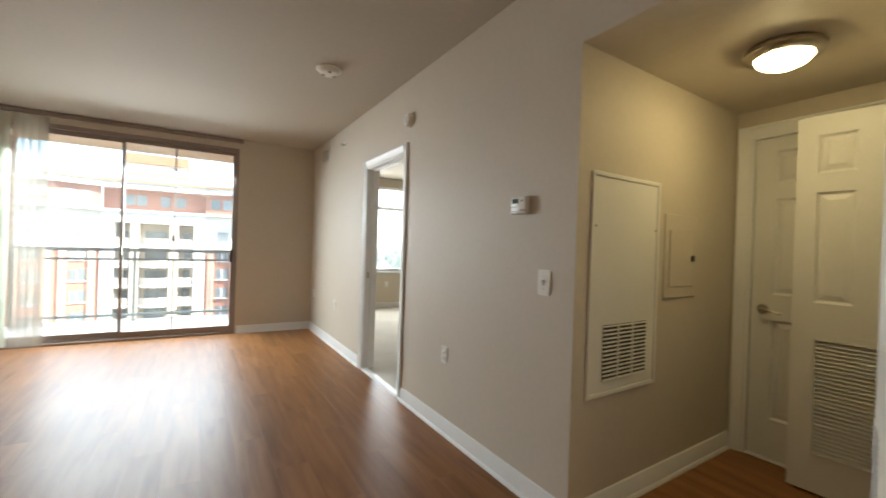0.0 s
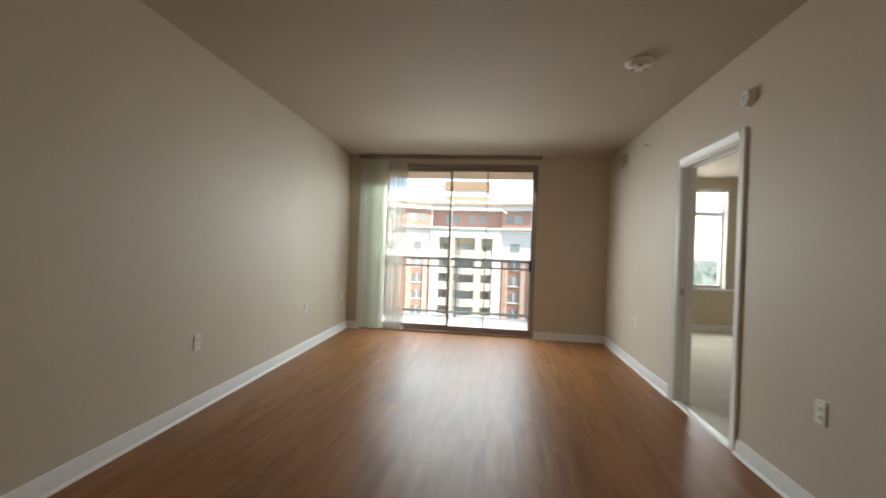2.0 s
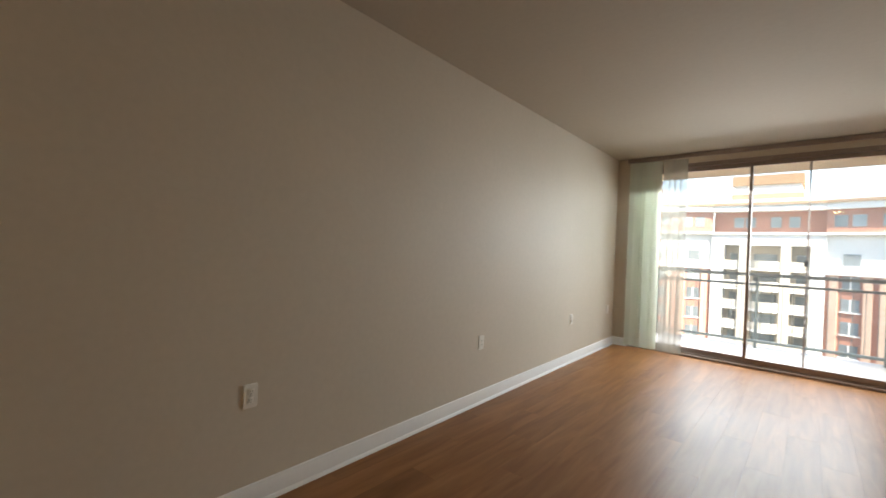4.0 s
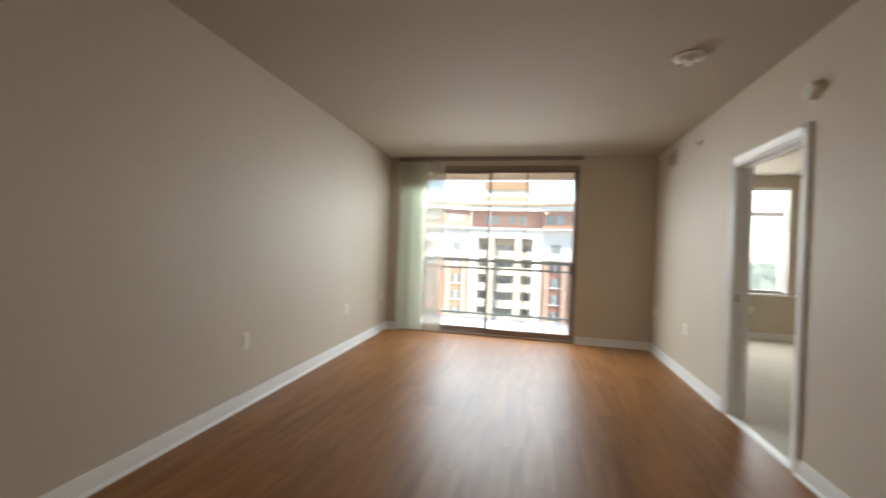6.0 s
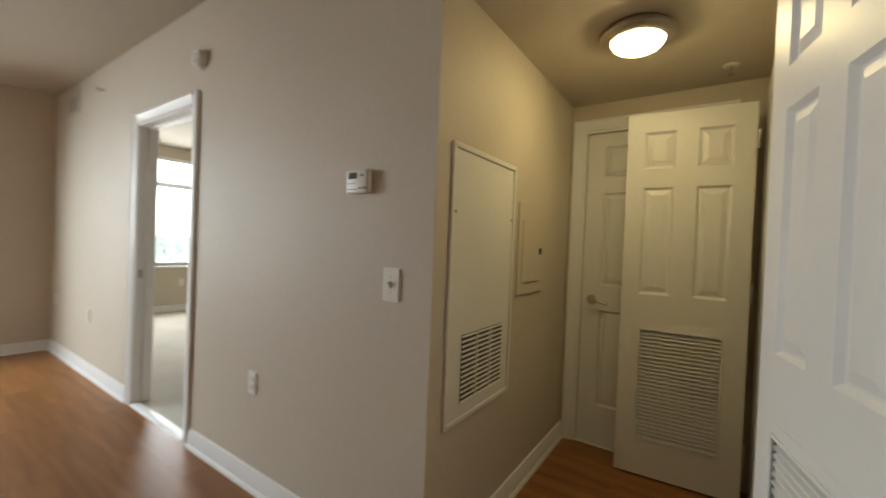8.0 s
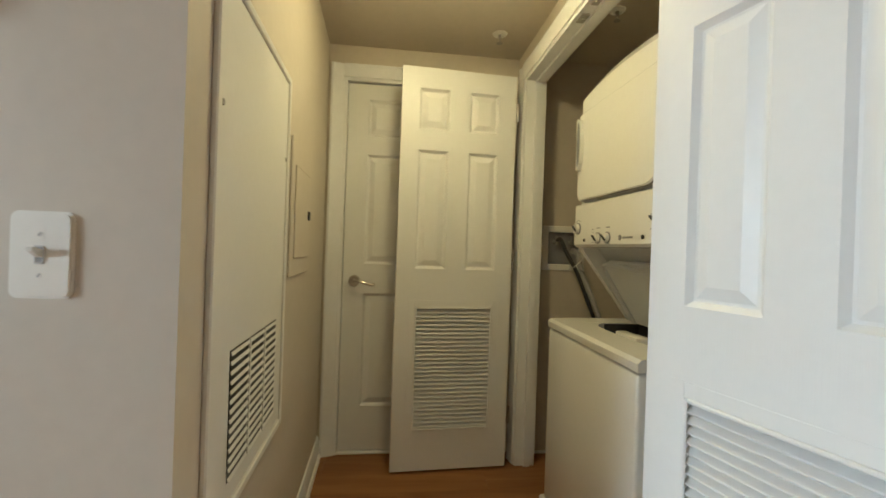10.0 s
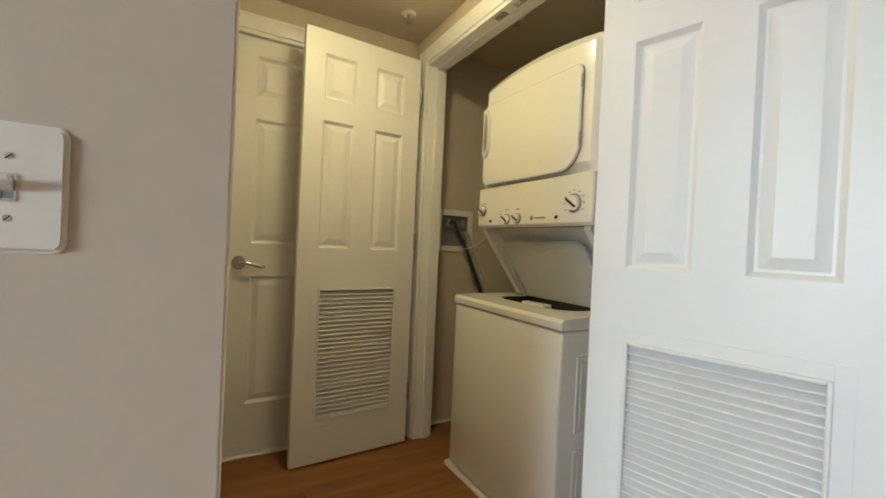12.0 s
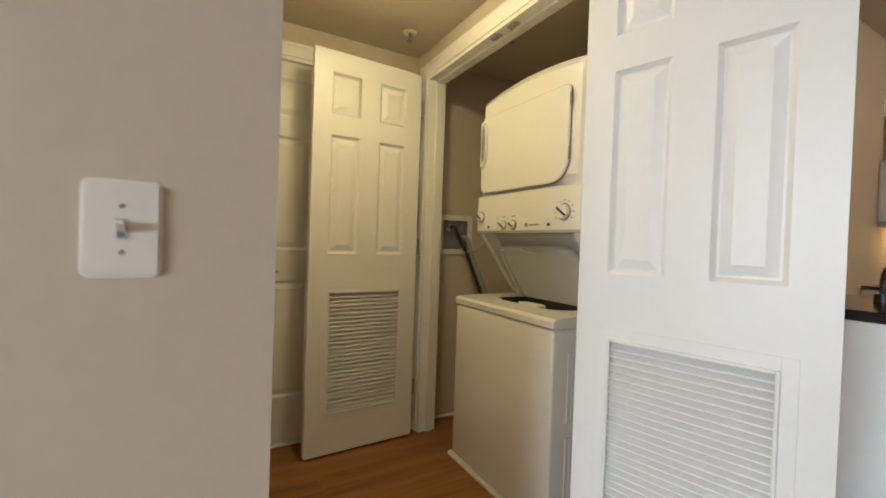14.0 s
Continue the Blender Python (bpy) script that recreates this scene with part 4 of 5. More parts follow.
prism(bm, [(DX0, Z0), (DX1, Z0)] + [(DX1 - k / 16 * (DX1 - DX0), Z1 - 0.016 + 0.034 * math.sin(math.pi * k / 16) ** 0.7) for k in range(17)], DB, DF - 0.025, "y")
part("dryer_body", bm, ENAMEL, t)
# softly bulged front
bm = bm_new()
nx, nz = 24, 14
grid = []
for i in range(nx + 1):
    col = []
    for j in range(nz + 1):
        u, v = i / nx, j / nz
        e = min(u, 1 - u, v * 0.72, (1 - v) * 0.72)
        edge = 1 - max(0.0, 1 - e / 0.06) ** 2
        col.append(bm.verts.new((DX0 + u * (DX1 - DX0), DF - 0.03 + 0.028 * edge + 0.008 * math.sin(math.pi * u), ZS + 0.004 + v * (Z1 - 0.012 - ZS - 0.004 + 0.034 * math.sin(math.pi * u) ** 0.7))))
    grid.append(col)
for i in range(nx):
    for j in range(nz):
        bm.faces.new((grid[i][j], grid[i + 1][j], grid[i + 1][j + 1], grid[i][j + 1]))
bmesh.ops.recalc_face_normals(bm, faces=bm.faces)
bmesh.ops.solidify(bm, geom=bm.faces[:], thickness=0.006)
part("front_panel", bm, ENAMEL, t)


DD = (2.495, 3.095, 1.365, 1.748)
bm = bm_new()
prism(bm, rounded(DD[0] - 0.0015, DD[1] + 0.0015, DD[2] - 0.002, DD[3] + 0.0015, (0.10, 0.04, 0.03, 0.03)), DF + 0.0, DF + 0.0075, "y")
part("door_gap", bm, GREY, t, "dark seam round the dryer door", smooth=False)
bm = bm_new()
prism(bm, rounded(*DD, (0.099, 0.039, 0.029, 0.029)), DF + 0.0, DF + 0.0125, "y")
bmesh.ops.bevel(bm, geom=[e for e in bm.edges if all(v.co.y > DF + 0.012 for v in e.verts)], offset=0.004, segments=3, affect="EDGES")
dd = part("dryer_door", bm, ENAMEL, t)
bm = bm_new()
prism(bm, [(3.078, 1.500), (3.078, 1.720), (3.060, 1.722), (3.044, 1.690), (3.037, 1.610), (3.044, 1.530), (3.060, 1.498)], DF + 0.010, DF + 0.030, "y")
part("door_handle", bm, ENAMEL, dd, smooth=False)
# raised grey plate carries the shade of a finger recess as colour
bm = bm_new()
prism(bm, [(3.064, 1.512), (3.070, 1.61), (3.064, 1.708), (3.049, 1.685), (3.043, 1.61), (3.049, 1.535)], DF + 0.0295, DF + 0.032, "y")
part("handle_recess", bm, GREY, dd, "grey plate painting the shade of the finger recess", smooth=False)
for z in (1.45, 1.66):
    bm = bm_new()
    box(bm, DD[0] - 0.006, DD[0] + 0.002, DF + 0.006, DF + 0.014, z, z + 0.05, 0.002)
    part("hinge", bm, GREY, dd)
# control panel
bm = bm_new()
prism(bm, [(DF - 0.05, Z0), (DF - 0.006, Z0), (DF + 0.006, Z0 + 0.012), (DF + 0.004, ZS - 0.006), (DF - 0.002, ZS), (DF - 0.05, ZS)], DX0, DX1, "x")
bmesh.ops.bevel(bm, geom=[e for e in bm.edges if abs(e.verts[0].co.x - e.verts[1].co.x) < 1e-6], offset=0.004, segments=2, affect="EDGES")
console = part("control_panel", bm, ENAMEL, t)
for x, z, r in ((2.512, 1.245, 0.032), (3.082, 1.245, 0.024), (2.898, 1.200, 0.021), (2.824, 1.200, 0.021)):
    bm = bm_new()
    cyl(bm, (x, DF + 0.004, z), r * 1.12, r * 1.06, 0.006, "y", 28)
    part("dial_ring", bm, GREY, console)
    bm = bm_new()
    cyl(bm, (x, DF + 0.010, z), r * 0.92, r * 0.84, 0.012, "y", 28)
    ca, sa = math.cos(radians(35)), math.sin(radians(35))
    k = part("dial", bm, ENAMEL, console, "white control dial")
    bm = bm_new()
    q = [(-r * 0.84, -r * 0.10), (r * 0.84, -r * 0.10), (r * 0.84, r * 0.10), (-r * 0.84, r * 0.10)]
    prism(bm, [(x + a * ca - b * sa, z + a * sa + b * ca) for a, b in q], DF + 0.022, DF + 0.029, "y")
    part("pointer", bm, DARK, k, "dark grip of the dial", smooth=False)
for x, z, r in ((3.018, 1.193, 0.008), (2.596, 1.197, 0.008)):
    bm = bm_new()
    cyl(bm, (x, DF + 0.004, z), r, r * 0.9, 0.005, "y", 16)
    part("button", bm, DARK, console)
bm = bm_new()
cyl(bm, (2.735, DF + 0.004, 1.198), 0.010, 0.010, 0.003, "y", 20)
part("badge", bm, GREY, console, "small round grey badge")
bm = bm_new()
box(bm, 2.655, 2.718, DF + 0.0045, DF + 0.0065, 1.194, 1.201)
part("print_bar", bm, GREY, console, smooth=False)
for k in range(9):
    a = radians(-30 + k * 30)
    for (cx, cz, r, n) in ((2.512, 1.245, 0.047, 9), (3.082, 1.245, 0.036, 6)):
        if k < n:
            bm = bm_new()
            px, pz = cx + r * math.cos(a), cz + r * math.sin(a)
            box(bm, px - 0.006, px + 0.006, DF + 0.0045, DF + 0.0062, pz - 0.0016, pz + 0.0016)
            part("print_bar", bm, GREY, console, smooth=False)
for cx in (2.898, 2.824):
    bm = bm_new()
    box(bm, cx - 0.014, cx + 0.014, DF + 0.0045, DF + 0.0062, 1.238, 1.242)
    part("print_bar", bm, GREY, console, smooth=False)
for k in range(5):
    bm = bm_new()
    box(bm, 2.938, 2.950, DF + 0.0045, DF + 0.0062, 1.182 + k * 0.013, 1.185 + k * 0.013)
    part("print_bar", bm, GREY, console, smooth=False)
for x in (WA0 + 0.05, WA1 - 0.05):
    for y in (WB + 0.05, WF - 0.03):
        bm = bm_new()
        cyl(bm, (x, y, 0), 0.028, 0.022, 0.024, "z", 16)
        part("foot", bm, PLASTIC, t)
bm = bm_new()
prism(bm, rounded(WA0 - 0.01, WA1 + 0.024, WB, WF + 0.016, (0.02,) * 4), 0.0, 0.012, "z")
solid("drain_pan", bm, PLASTIC, "shallow white plastic drain pan under the washer", "drain pan", m=pose(0, 0, 0.001))

# washer outlet box with hoses
t = thing("washer_outlet_box", "cream recessed washer water box with taps", "outlet box", pose(XE - 0.02, 0.015, 1.16, 0, 0, -90))
XW = XE - 0.02
wall("wall_closet_lining", [(XE - 0.02, XE, -0.62, -0.105, 0, HH), (XE - 0.02, XE, 0.135, YF - 0.11, 0, HH), (XE - 0.02, XE, -0.105, 0.135, 0, 1.04), (XE - 0.02, XE, -0.105, 0.135, 1.28, HH)], "taupe painted closet lining round the water box")
bm = bm_new()
for b in ((-0.125, -0.09, -0.125, 0.125), (0.09, 0.125, -0.125, 0.125), (-0.09, 0.09, -0.125, -0.09), (-0.09, 0.09, 0.09, 0.125)):
    box(bm, b[0], b[1], -0.010, 0.0, b[2], b[3], 0.003)
part("box_frame", bm, PLASTIC, t, smooth=False)
# back coloured grey to imitate the shade in the recess
bm = bm_new()
box(bm, -0.10, 0.10, 0.014, 0.018, -0.10, 0.10)
part("box_back", bm, GREY, t, smooth=False)
for dx in (-0.045, 0.045):
    bm = bm_new()
    cyl(bm, (dx, 0.014, 0.035), 0.012, 0.012, 0.03, "-y", 14)
    cyl(bm, (dx, -0.012, 0.02), 0.009, 0.009, 0.05, "z", 12)
    part("tap", bm, HINGE, t, "dull metal water tap")
h1 = curve_points([(3.572, 0.06, 1.20), (3.545, 0.045, 1.21), (3.52, 0.02, 1.14), (3.50, -0.04, 1.02), (3.48, -0.10, 0.86), (3.42, -0.20, 0.55), (3.38, -0.28, 0.20)], 8)
bm = bm_new()
tube(bm, h1, 0.011)
solid("water_hose", bm, HOSE, "dark rubber water hose hanging from the water box", "hose")
bm = bm_new()
tube(bm, curve_points([(3.568, -0.03, 1.15), (3.540, -0.055, 1.13), (3.505, -0.065, 1.03), (3.455, -0.12, 0.86), (3.40, -0.22, 0.55), (3.37, -0.30, 0.20)], 8), 0.015)
solid("drain_hose", bm, GREYHOSE, "grey corrugated drain hose hanging from the water box", "hose")

bm = bm_new()
tube(bm, curve_points([(3.512, 0.0, 1.075), (3.40, 0.05, 1.055), (3.24, 0.09, 1.075), (3.135, 0.10, 1.115)], 8), 0.0022, 6)
solid("power_cord", bm, PLASTIC, "thin pale cord slung from the hoses to the dryer", "cord")

# ---------------------------------------------------------------- kitchen beyond the closet door
KY = -0.42
wall("wall_peninsula", [(1.35, 2.128, KY - 0.10, KY, 0, 0.905)], "white painted half wall under the kitchen counter", TRIM)
bm = bm_new()
box(bm, 1.30, 2.125, KY - 0.70, KY + 0.03, 0.907, 0.940, 0.005)
solid("countertop", bm, BLACKSTONE, "polished black stone peninsula countertop", "countertop", "structure")
t = thing("base_cabinet", "white kitchen base cabinet under the peninsula", "cabinet", pose(0, 0, 0))
bm = bm_new()
box(bm, 1.36, 2.12, KY - 0.68, KY - 0.105, 0.0, 0.905)
part("body", bm, CABINET, t, smooth=False)
# range and microwave on the back wall
RX = 1.60
t = thing("kitchen_range", "black glass and stainless electric range", "range", pose(RX, YB, 0))
bm = bm_new()
box(bm, 0, 0.76, 0.0, 0.64, 0.0, 0.90, 0.006)
part("oven_body", bm, STEEL, t, smooth=False)
bm = bm_new()
box(bm, 0.0, 0.76, 0.06, 0.65, 0.902, 0.916, 0.004)
part("cooktop", bm, BLACKGLASS, t, smooth=False)
bm = bm_new()
box(bm, 0.0, 0.76, 0.0, 0.06, 0.90, 1.018, 0.004)
bg = part("backguard", bm, BLACKGLASS, t, smooth=False)
bm = bm_new()
prism(bm, [(0.0, 1.02), (0.075, 1.02), (0.06, 1.165), (0.0, 1.175)], 0.0, 0.76, "x")
part("backguard_top", bm, STEEL, t, smooth=False)
for k in range(4):
    bm = bm_new()
    cyl(bm, (0.12 + k * 0.17, 0.06, 0.965), 0.02, 0.018, 0.02, "y", 18)
    part("knob", bm, STEEL, bg)
bm = bm_new()
box(bm, 0.08, 0.68, 0.64, 0.648, 0.30, 0.70, 0.004)
part("oven_window", bm, BLACKGLASS, t, smooth=False)
bm = bm_new()
cyl(bm, (0.06, 0.69, 0.80), 0.012, 0.012, 0.64, "x", 14)
part("oven_handle", bm, STEEL, t)
t = thing("microwave", "stainless over-range microwave with a black glass window", "microwave", pose(RX, YB, 1.36))
bm = bm_new()
box(bm, 0, 0.76, 0, 0.40, 0, 0.42, 0.006)
part("body", bm, STEEL, t, smooth=False)
bm = bm_new()
box(bm, 0.04, 0.60, 0.40, 0.406, 0.07, 0.34, 0.003)
part("window", bm, BLACKGLASS, t, smooth=False)
bm = bm_new()
tube(bm, [(0.645, 0.405, 0.06), (0.645, 0.44, 0.08), (0.645, 0.44, 0.33), (0.645, 0.405, 0.35)], 0.012, 10)
part("handle", bm, STEEL, t)
bm = bm_new()
box(bm, 0.005, 0.755, 0.02, 0.41, -0.03, -0.001, 0.004)
vu = part("vent_underside", bm, GREY, t, smooth=False)
bm = bm_new()
box(bm, 0.52, 0.70, 0.10, 0.18, -0.036, -0.0305, 0.002)
part("hood_lamp", bm, HOODLAMP, vu, "lit warm hood lamp")


def wall_cabinet(x0, x1, z0, z1):
    t = thing("wall_cabinet", "cream painted kitchen wall cabinet", "cabinet", pose(x0, YB, z0), group="kitchen wall cabinets")
    bm = bm_new()
    box(bm, 0, x1 - x0 - 0.004, 0, 0.31, 0, z1 - z0)
    part("body", bm, CABINET, t, smooth=False)
    bm = bm_new()
    box(bm, 0.004, x1 - x0 - 0.008, 0.312, 0.33, 0.004, z1 - z0 - 0.004, 0.003)
    d = part("door", bm, CABINET, t, smooth=False)
    bm = bm_new()
    cyl(bm, (0.05, 0.345, 0.06), 0.005, 0.005, 0.12, "z", 10)
    part("handle", bm, NICKEL, d)


wall_cabinet(RX, RX + 0.76, 1.785, 2.10)
wall_cabinet(RX - 0.60, RX - 0.004, 1.40, 2.10)
wall("soffit_kitchen", [(-1.55, RX + 0.765, YB, YB + 0.36, 2.104, H)], "taupe painted soffit over the kitchen cabinets")
t = thing("base_cabinet", "white kitchen base cabinet beside the range", "cabinet", pose(RX - 1.2, YB, 0))
bm = bm_new()
box(bm, 0, 1.195, 0, 0.60, 0, 0.905)
part("body", bm, CABINET, t, smooth=False)
bm = bm_new()
box(bm, RX - 1.2, RX - 0.005, YB, YB + 0.63, 0.907, 0.940, 0.004)
solid("countertop", bm, BLACKSTONE, "polished black stone countertop beside the range", "countertop", "structure")
t = thing("utensil_crock", "dark metal utensil canister on the black counter", "canister", pose(1.955, KY - 0.13, 0.940))
bm = bm_new()
revolve(bm, [(0, 0), (0.045, 0), (0.048, 0.01), (0.048, 0.105), (0.044, 0.105), (0.044, 0.012), (0, 0.012)], 24)
part("body", bm, GREY, t)
# made-up faucet in place of indistinct dark things on the counter
t = thing("faucet", "added dark curved faucet standing in for dark counter clutter", "faucet", pose(1.86, KY - 0.42, 0.940))
bm = bm_new()
cyl(bm, (0, 0, 0), 0.026, 0.024, 0.03, "z", 20)
part("base", bm, DARK, t)
bm = bm_new()
tube(bm, curve_points([(0, 0, 0.03), (0, 0, 0.08), (0, -0.03, 0.12), (0, -0.09, 0.13), (0, -0.13, 0.10)], 6), 0.011, 10)
part("spout", bm, DARK, t)

# ---------------------------------------------------------------- outdoors
GZ = -27.0
wall("ground", [(-1500, 1500, 9, 3000, GZ - 1, GZ)], "dark paved ground far below", ASPHALT)
BYD = 74.0
t = thing("apartment_building", "tall brick and white apartment building with stacked balconies", "building", pose(0, BYD, 0))


LEFT, RIGHT = -46.0, 19.0
BAY0, BAY1 = -11.0, 1.7
BEND = ((BAY0, radians(24)), (BAY1, radians(-16)))     # both wings turn towards the balcony


def slab_part(name, b, mat, parent, label=""):
    bm = bm_new()
    cuts = [b[0]] + [c for c in (BAY0, BAY1) if b[0] < c < b[1]] + [b[1]]
    for x0, x1 in zip(cuts, cuts[1:]):
        piece = bmesh.ops.create_cube(bm, size=1.0, matrix=Matrix.Translation(((x0 + x1) / 2, (b[2] + b[3]) / 2, (b[4] + b[5]) / 2)) @ Matrix.Diagonal((x1 - x0, b[3] - b[2], b[5] - b[4], 1)))["verts"]
        for pivot, turn in BEND:
            if (x1 <= pivot + 1e-6) if pivot == BAY0 else (x0 >= pivot - 1e-6):
                bmesh.ops.rotate(bm, verts=piece, cent=(pivot, 0, 0), matrix=Matrix.Rotation(turn, 3, "Z"))
    return part(name, bm, mat, parent, label, smooth=False)


for x0, x1 in ((LEFT, BAY0), (BAY1, RIGHT)):
    slab_part("brick_wall", (x0, x1, 0, 12, GZ, 0.0), FARBRICK, t, "orange-red brick wall")
    slab_part("white_wall", (x0, x1, 0.1, 12, 0.0, 5.1), FARWHITE, t, "white stucco upper storeys")
    slab_part("brick_band", (x0, x1, -0.15, 12, 5.1, 8.3), FARBRICK, t, "orange-red brick band")
    slab_part("ledge", (x0, x1, -0.5, 0, -0.25, 0.05), FARWHITE, t)
slab_part("brick_band", (BAY0, BAY1, 1.2, 12, 5.1, 8.3), FARBRICK, t, "orange-red brick band")
slab_part("ledge", (LEFT, RIGHT, -0.7, 0.4, 4.95, 5.25), FARWHITE, t)
slab_part("cornice", (LEFT, RIGHT, -0.8, 12, 8.3, 9.1), FARWHITE, t, "white cornice")
slab_part("roof_edge", (LEFT, RIGHT, -1.0, 12, 9.1, 9.5), FARTAN, t, "brown roof edge")
slab_part("parapet", (LEFT, RIGHT, -0.2, 12, 9.35, 10.0), FARWHITE, t)
ph = slab_part("penthouse", (-8.6, -1.0, 1.0, 9, 10.0, 12.2), FARWHITE, t, "white rooftop penthouse")
slab_part("penthouse_band", (-8.9, -0.7, 0.7, 9.3, 10.1, 10.9), FARTAN, ph)
slab_part("penthouse_roof", (-8.9, -0.7, 0.7, 9.3, 12.2, 13.6), FARTAN, ph)
# recessed balcony bay
slab_part("bay_back", (BAY0, BAY1, 2.2, 12, GZ, 5.1), FARBEIGE, t, "beige recessed balcony bay")
for x0, x1, mat in ((BAY0, BAY0 + 1.5, FARWHITE), (-7.6, -6.6, FARBEIGE), (-2.9, -1.8, FARBEIGE), (BAY1 - 1.5, BAY1, FARWHITE)):
    slab_part("column", (x0, x1, -0.4, 2.2, GZ, 5.1 if mat is FARWHITE else 3.4), mat, t)
slab_part("bay_head", (BAY0 + 1.5, BAY1 - 1.5, -0.4, 2.2, 3.4, 5.1), FARWHITE, t)
STOREY = 2.9
WING_X = (-41, -36.4, -31.8, -27.2, -22.6, -18.0, -13.4, 4.2, 8.6, 13.2)
for k in range(9):
    z = 0.1 - k * STOREY
    for x0, x1, bow in ((-9.5, -7.6, 0), (-6.6, -2.9, 0.9), (-1.8, 0.2, 0)):
        bm = bm_new()
        n = 8
        edge = [(x0 + (x1 - x0) * i / n, -0.2 - bow * (1 - (2 * i / n - 1) ** 2)) for i in range(n + 1)]
        prism(bm, edge + [(x1, 2.2), (x0, 2.2)], z - 0.28, z, "z")
        bal = part("balcony", bm, FARWHITE, t, smooth=False)
        bm = bm_new()
        inner = [(a, b + 0.08) for a, b in reversed(edge)]
        prism(bm, edge + inner, z + 0.05, z + 1.1, "z")
        part("balustrade", bm, FARBEIGE, bal, smooth=False)
        slab_part("window", (x0 + 0.55, x1 - 0.45, 2.1, 2.25, z + 0.05, z + 2.1), FARGLASS, t, "dark balcony window")
    # wing windows
    for x in WING_X:
        w = slab_part("window", (x - 0.85, x + 0.85, -0.06, 0.08, z - STOREY + 0.85, z - STOREY + 2.45), FARGLASS, t)
        slab_part("sill", (x - 1.0, x + 1.0, -0.16, 0.05, z - STOREY + 0.68, z - STOREY + 0.85), FARWHITE, w)
        slab_part("sash_bar", (x - 0.06, x + 0.06, -0.09, -0.05, z - STOREY + 0.85, z - STOREY + 2.45), FARWHITE, w)
for x in (-39.6, -38.0, -35.0, -33.4, -30.4, -28.8, -25.8, -24.2, -21.2, -19.6, -16.6, -15.0, -12.0, 2.6, 5.8, 7.2, 10.2, 11.6, 14.8):
    slab_part("pilaster", (x - 0.4, x + 0.4, -0.3, 0, GZ, -0.25), FARBRICK2, t)
for x in WING_X:
    w = slab_part("window", (x - 0.8, x + 0.8, 0.0, 0.12, 1.0, 2.5), FARGLASS, t)
    slab_part("sill", (x - 0.95, x + 0.95, -0.06, 0.1, 0.85, 1.0), FARWHITE, w)
    for dx in (-1.1, 0.6):
        slab_part("window", (x + dx - 0.65, x + dx + 0.65, -0.2, 0.05, 6.0, 7.5), FARGLASS, t)
for x in (-7.9, -6.5, -3.6, -1.6):
    slab_part("window", (x - 0.6, x + 0.6, 1.1, 1.25, 6.0, 7.5), FARGLASS, t)

# far woods seen from the bedroom window
rnd = random.Random(12)
verts, faces = [], []
for i in range(9000):
    y = 220 + 2200 * rnd.random() ** 1.6
    x = y * rnd.uniform(0.12, 0.75)
    r = rnd.uniform(5, 11)
    z = GZ + rnd.uniform(1, 10) + 4 * math.sin(x * 0.013)
    b0 = len(verts)
    a0 = rnd.uniform(0, 6.28)
    for k in range(5):
        a = a0 + k * 1.2566
        rr = r * rnd.uniform(0.6, 1.1)
        verts.append((x + rr * math.cos(a), y + rr * math.sin(a), z + rnd.uniform(-2, 2)))
    verts += [(x, y, z + r * rnd.uniform(0.5, 0.9)), (x, y, z - r)]
    for k in range(5):
        faces += [(b0 + k, b0 + (k + 1) % 5, b0 + 5), (b0 + (k + 1) % 5, b0 + k, b0 + 6)]
me = bpy.data.meshes.new("far_woods")
me.from_pydata(verts, [], faces)
me.materials.append(LEAF)
tagged(new("far_woods", me), "distant green woods on the horizon", "woods", kind="stuff")

# ---------------------------------------------------------------- pieces: boards and bricks
bm = bm_new()
box(bm, -2.0, XR, YB, YW + 0.02, -0.12, -0.004)
box(bm, XR, XE + 0.1, YB, YC + 0.1, -0.12, -0.004)
box(bm, XR, XR + 0.03, DY0, DY1, -0.12, -0.004)
floor_ob = solid("floor", bm, SUBFLOOR, "reddish-brown laminate wood floor with long boards", "floor", "structure", smooth=False)
PW, PL = 0.178, 1.25
board_meshes = {}


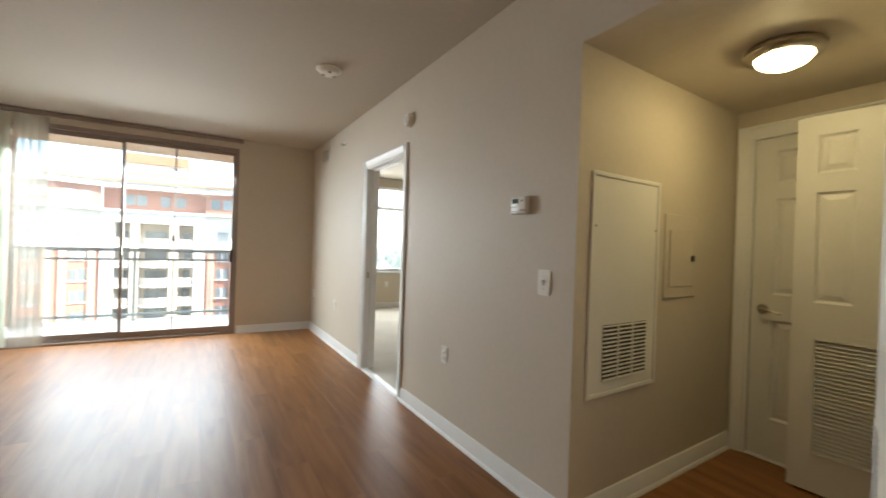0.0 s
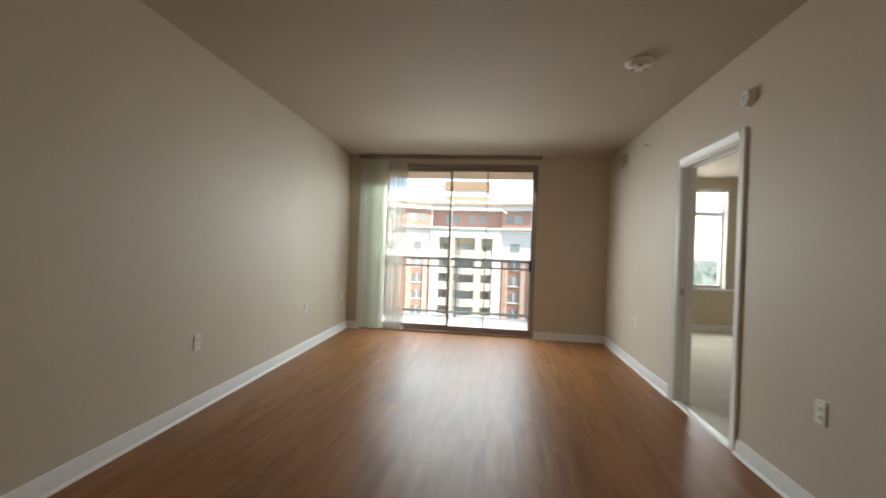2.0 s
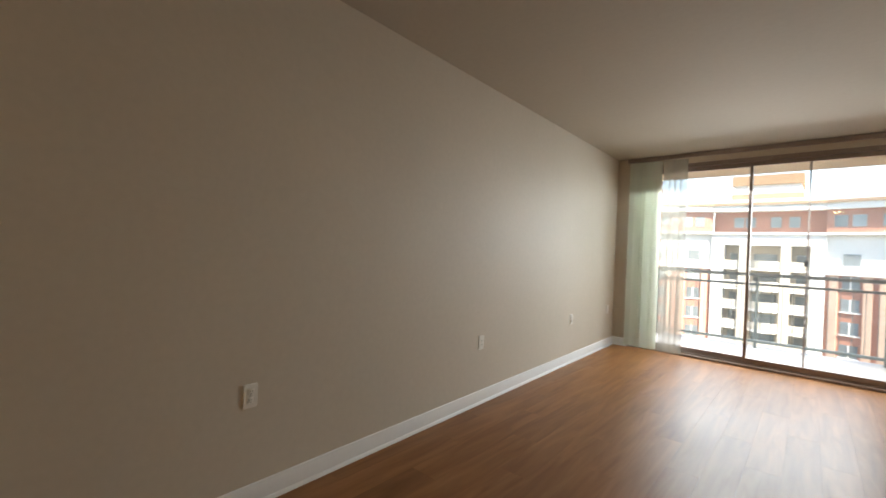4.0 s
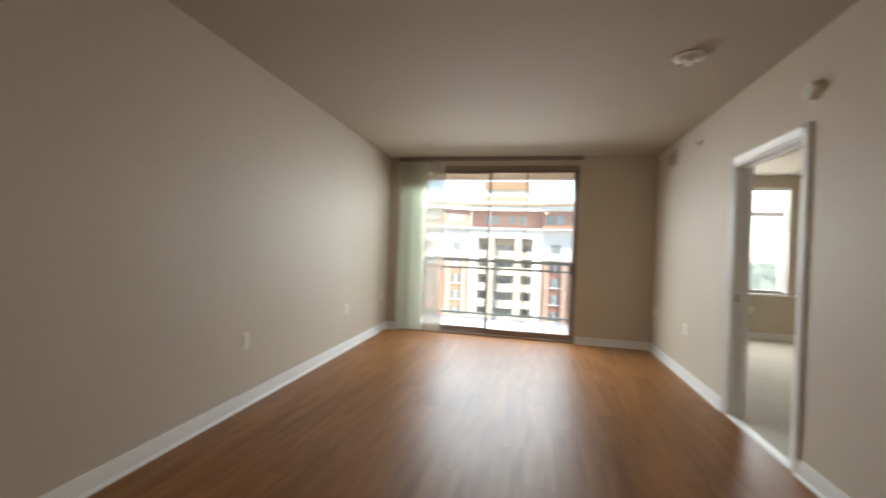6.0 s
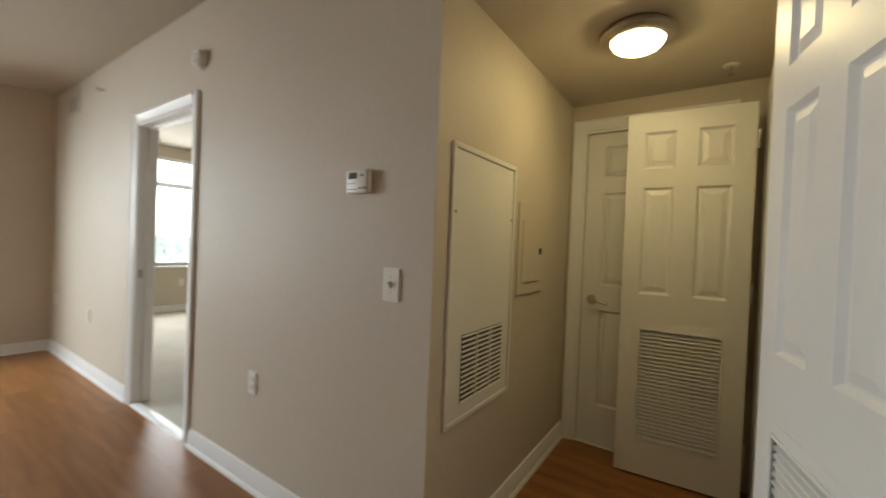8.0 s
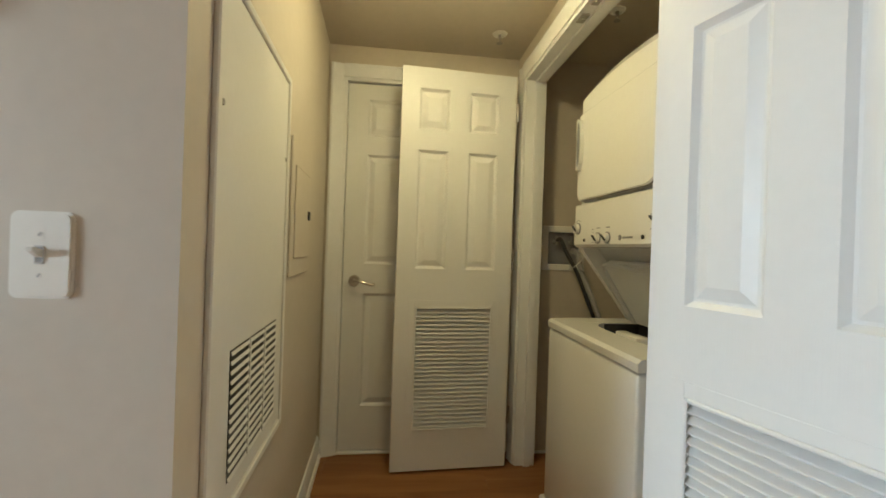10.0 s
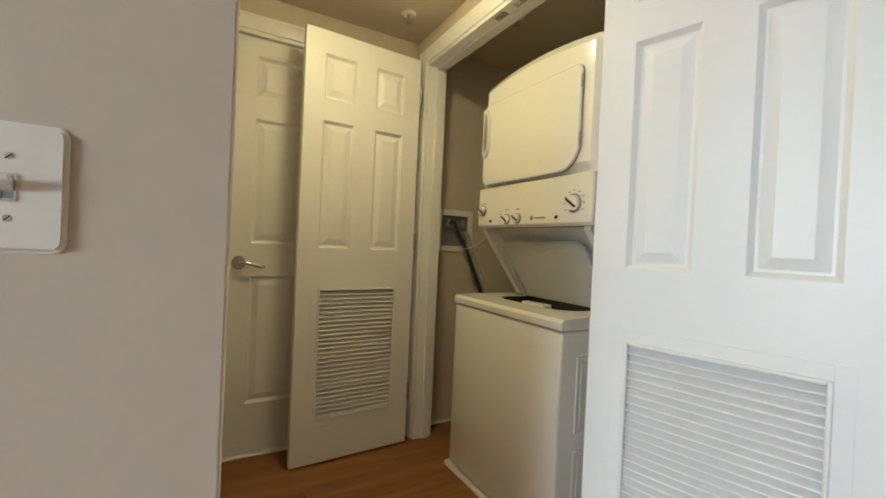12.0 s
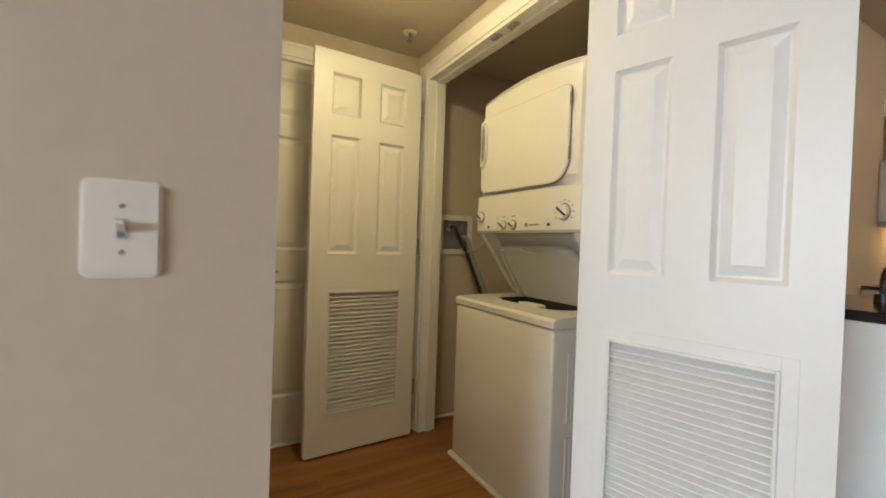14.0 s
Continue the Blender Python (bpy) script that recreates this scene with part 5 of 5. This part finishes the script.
def board(x0, x1, y0, y1):
    if x1 - x0 < 0.01 or y1 - y0 < 0.01:
        return
    key = (round(x1 - x0, 3), round(y1 - y0, 3))
    if key not in board_meshes:
        b = bm_new()
        w, n = key[0] / 2 - 0.0002, key[1] / 2 - 0.0002
        c = 0.00025
        lo = [b.verts.new((sx * w, sy * n, -0.008)) for sx, sy in ((-1, -1), (1, -1), (1, 1), (-1, 1))]
        mid = [b.verts.new((sx * w, sy * n, -c)) for sx, sy in ((-1, -1), (1, -1), (1, 1), (-1, 1))]
        top = [b.verts.new((sx * (w - c), sy * (n - c), 0)) for sx, sy in ((-1, -1), (1, -1), (1, 1), (-1, 1))]
        b.faces.new(top)
        for a, d in ((lo, mid), (mid, top)):
            for k in range(4):
                b.faces.new((a[k], a[(k + 1) % 4], d[(k + 1) % 4], d[k]))
        board_meshes[key] = mesh_of("board", b, BOARD, False)
    o = new("board", board_meshes[key])
    o.location = ((x0 + x1) / 2, (y0 + y1) / 2, 0)
    o.parent = floor_ob


rows = []
x = XR - 22 * PW
while x < XR - 0.001:
    rows.append((x, min(x + PW, XR), YW + 0.01))
    x += PW
x = XR
while x < XE + 0.03:
    rows.append((x, x + PW, YC + 0.075))
    x += PW
for i, (x0, x1, yend) in enumerate(rows):
    y = YB - (i * 0.437 % PL)
    while y < yend:
        board(x0, x1, max(y, YB), min(y + PL, yend))
        y += PL

# brick faces of the balcony side walls
BL, BH, BJ = 0.203, 0.063, 0.010
brick_meshes = []
for k in range(3):
    bm = bm_new()
    box(bm, -0.010, 0.010, -BL / 2, BL / 2, -BH / 2, BH / 2, 0.003)
    brick_meshes.append(mesh_of("brick", bm, BRICK, False))
half_bm = bm_new()
box(half_bm, -0.010, 0.010, -BL / 4 + 0.002, BL / 4 - 0.002, -BH / 2, BH / 2, 0.003)
half_brick = mesh_of("brick", half_bm, BRICK, False)
rnd = random.Random(8)
for wall_name, xf in (("wall_balcony_1", WX1 + 0.10), ("wall_balcony_2", WX0 - 0.07)):
    owner = bpy.data.objects[wall_name]
    for r in range(36):
        z = -0.02 + (r + 0.5) * (BH + BJ)
        if z + BH / 2 > H - 0.03:
            break
        y = YW + 0.215 + (BL / 2 if r % 2 == 0 else BL / 4)
        first = r % 2 == 1
        while y < 8.04 - BL / 4:
            o = new("brick", half_brick if first else rnd.choice(brick_meshes))
            o.location = (xf + rnd.uniform(-0.0015, 0.0015), y, z)
            o.parent = owner
            y += (BL * 0.75 if first else BL) + BJ
            first = False
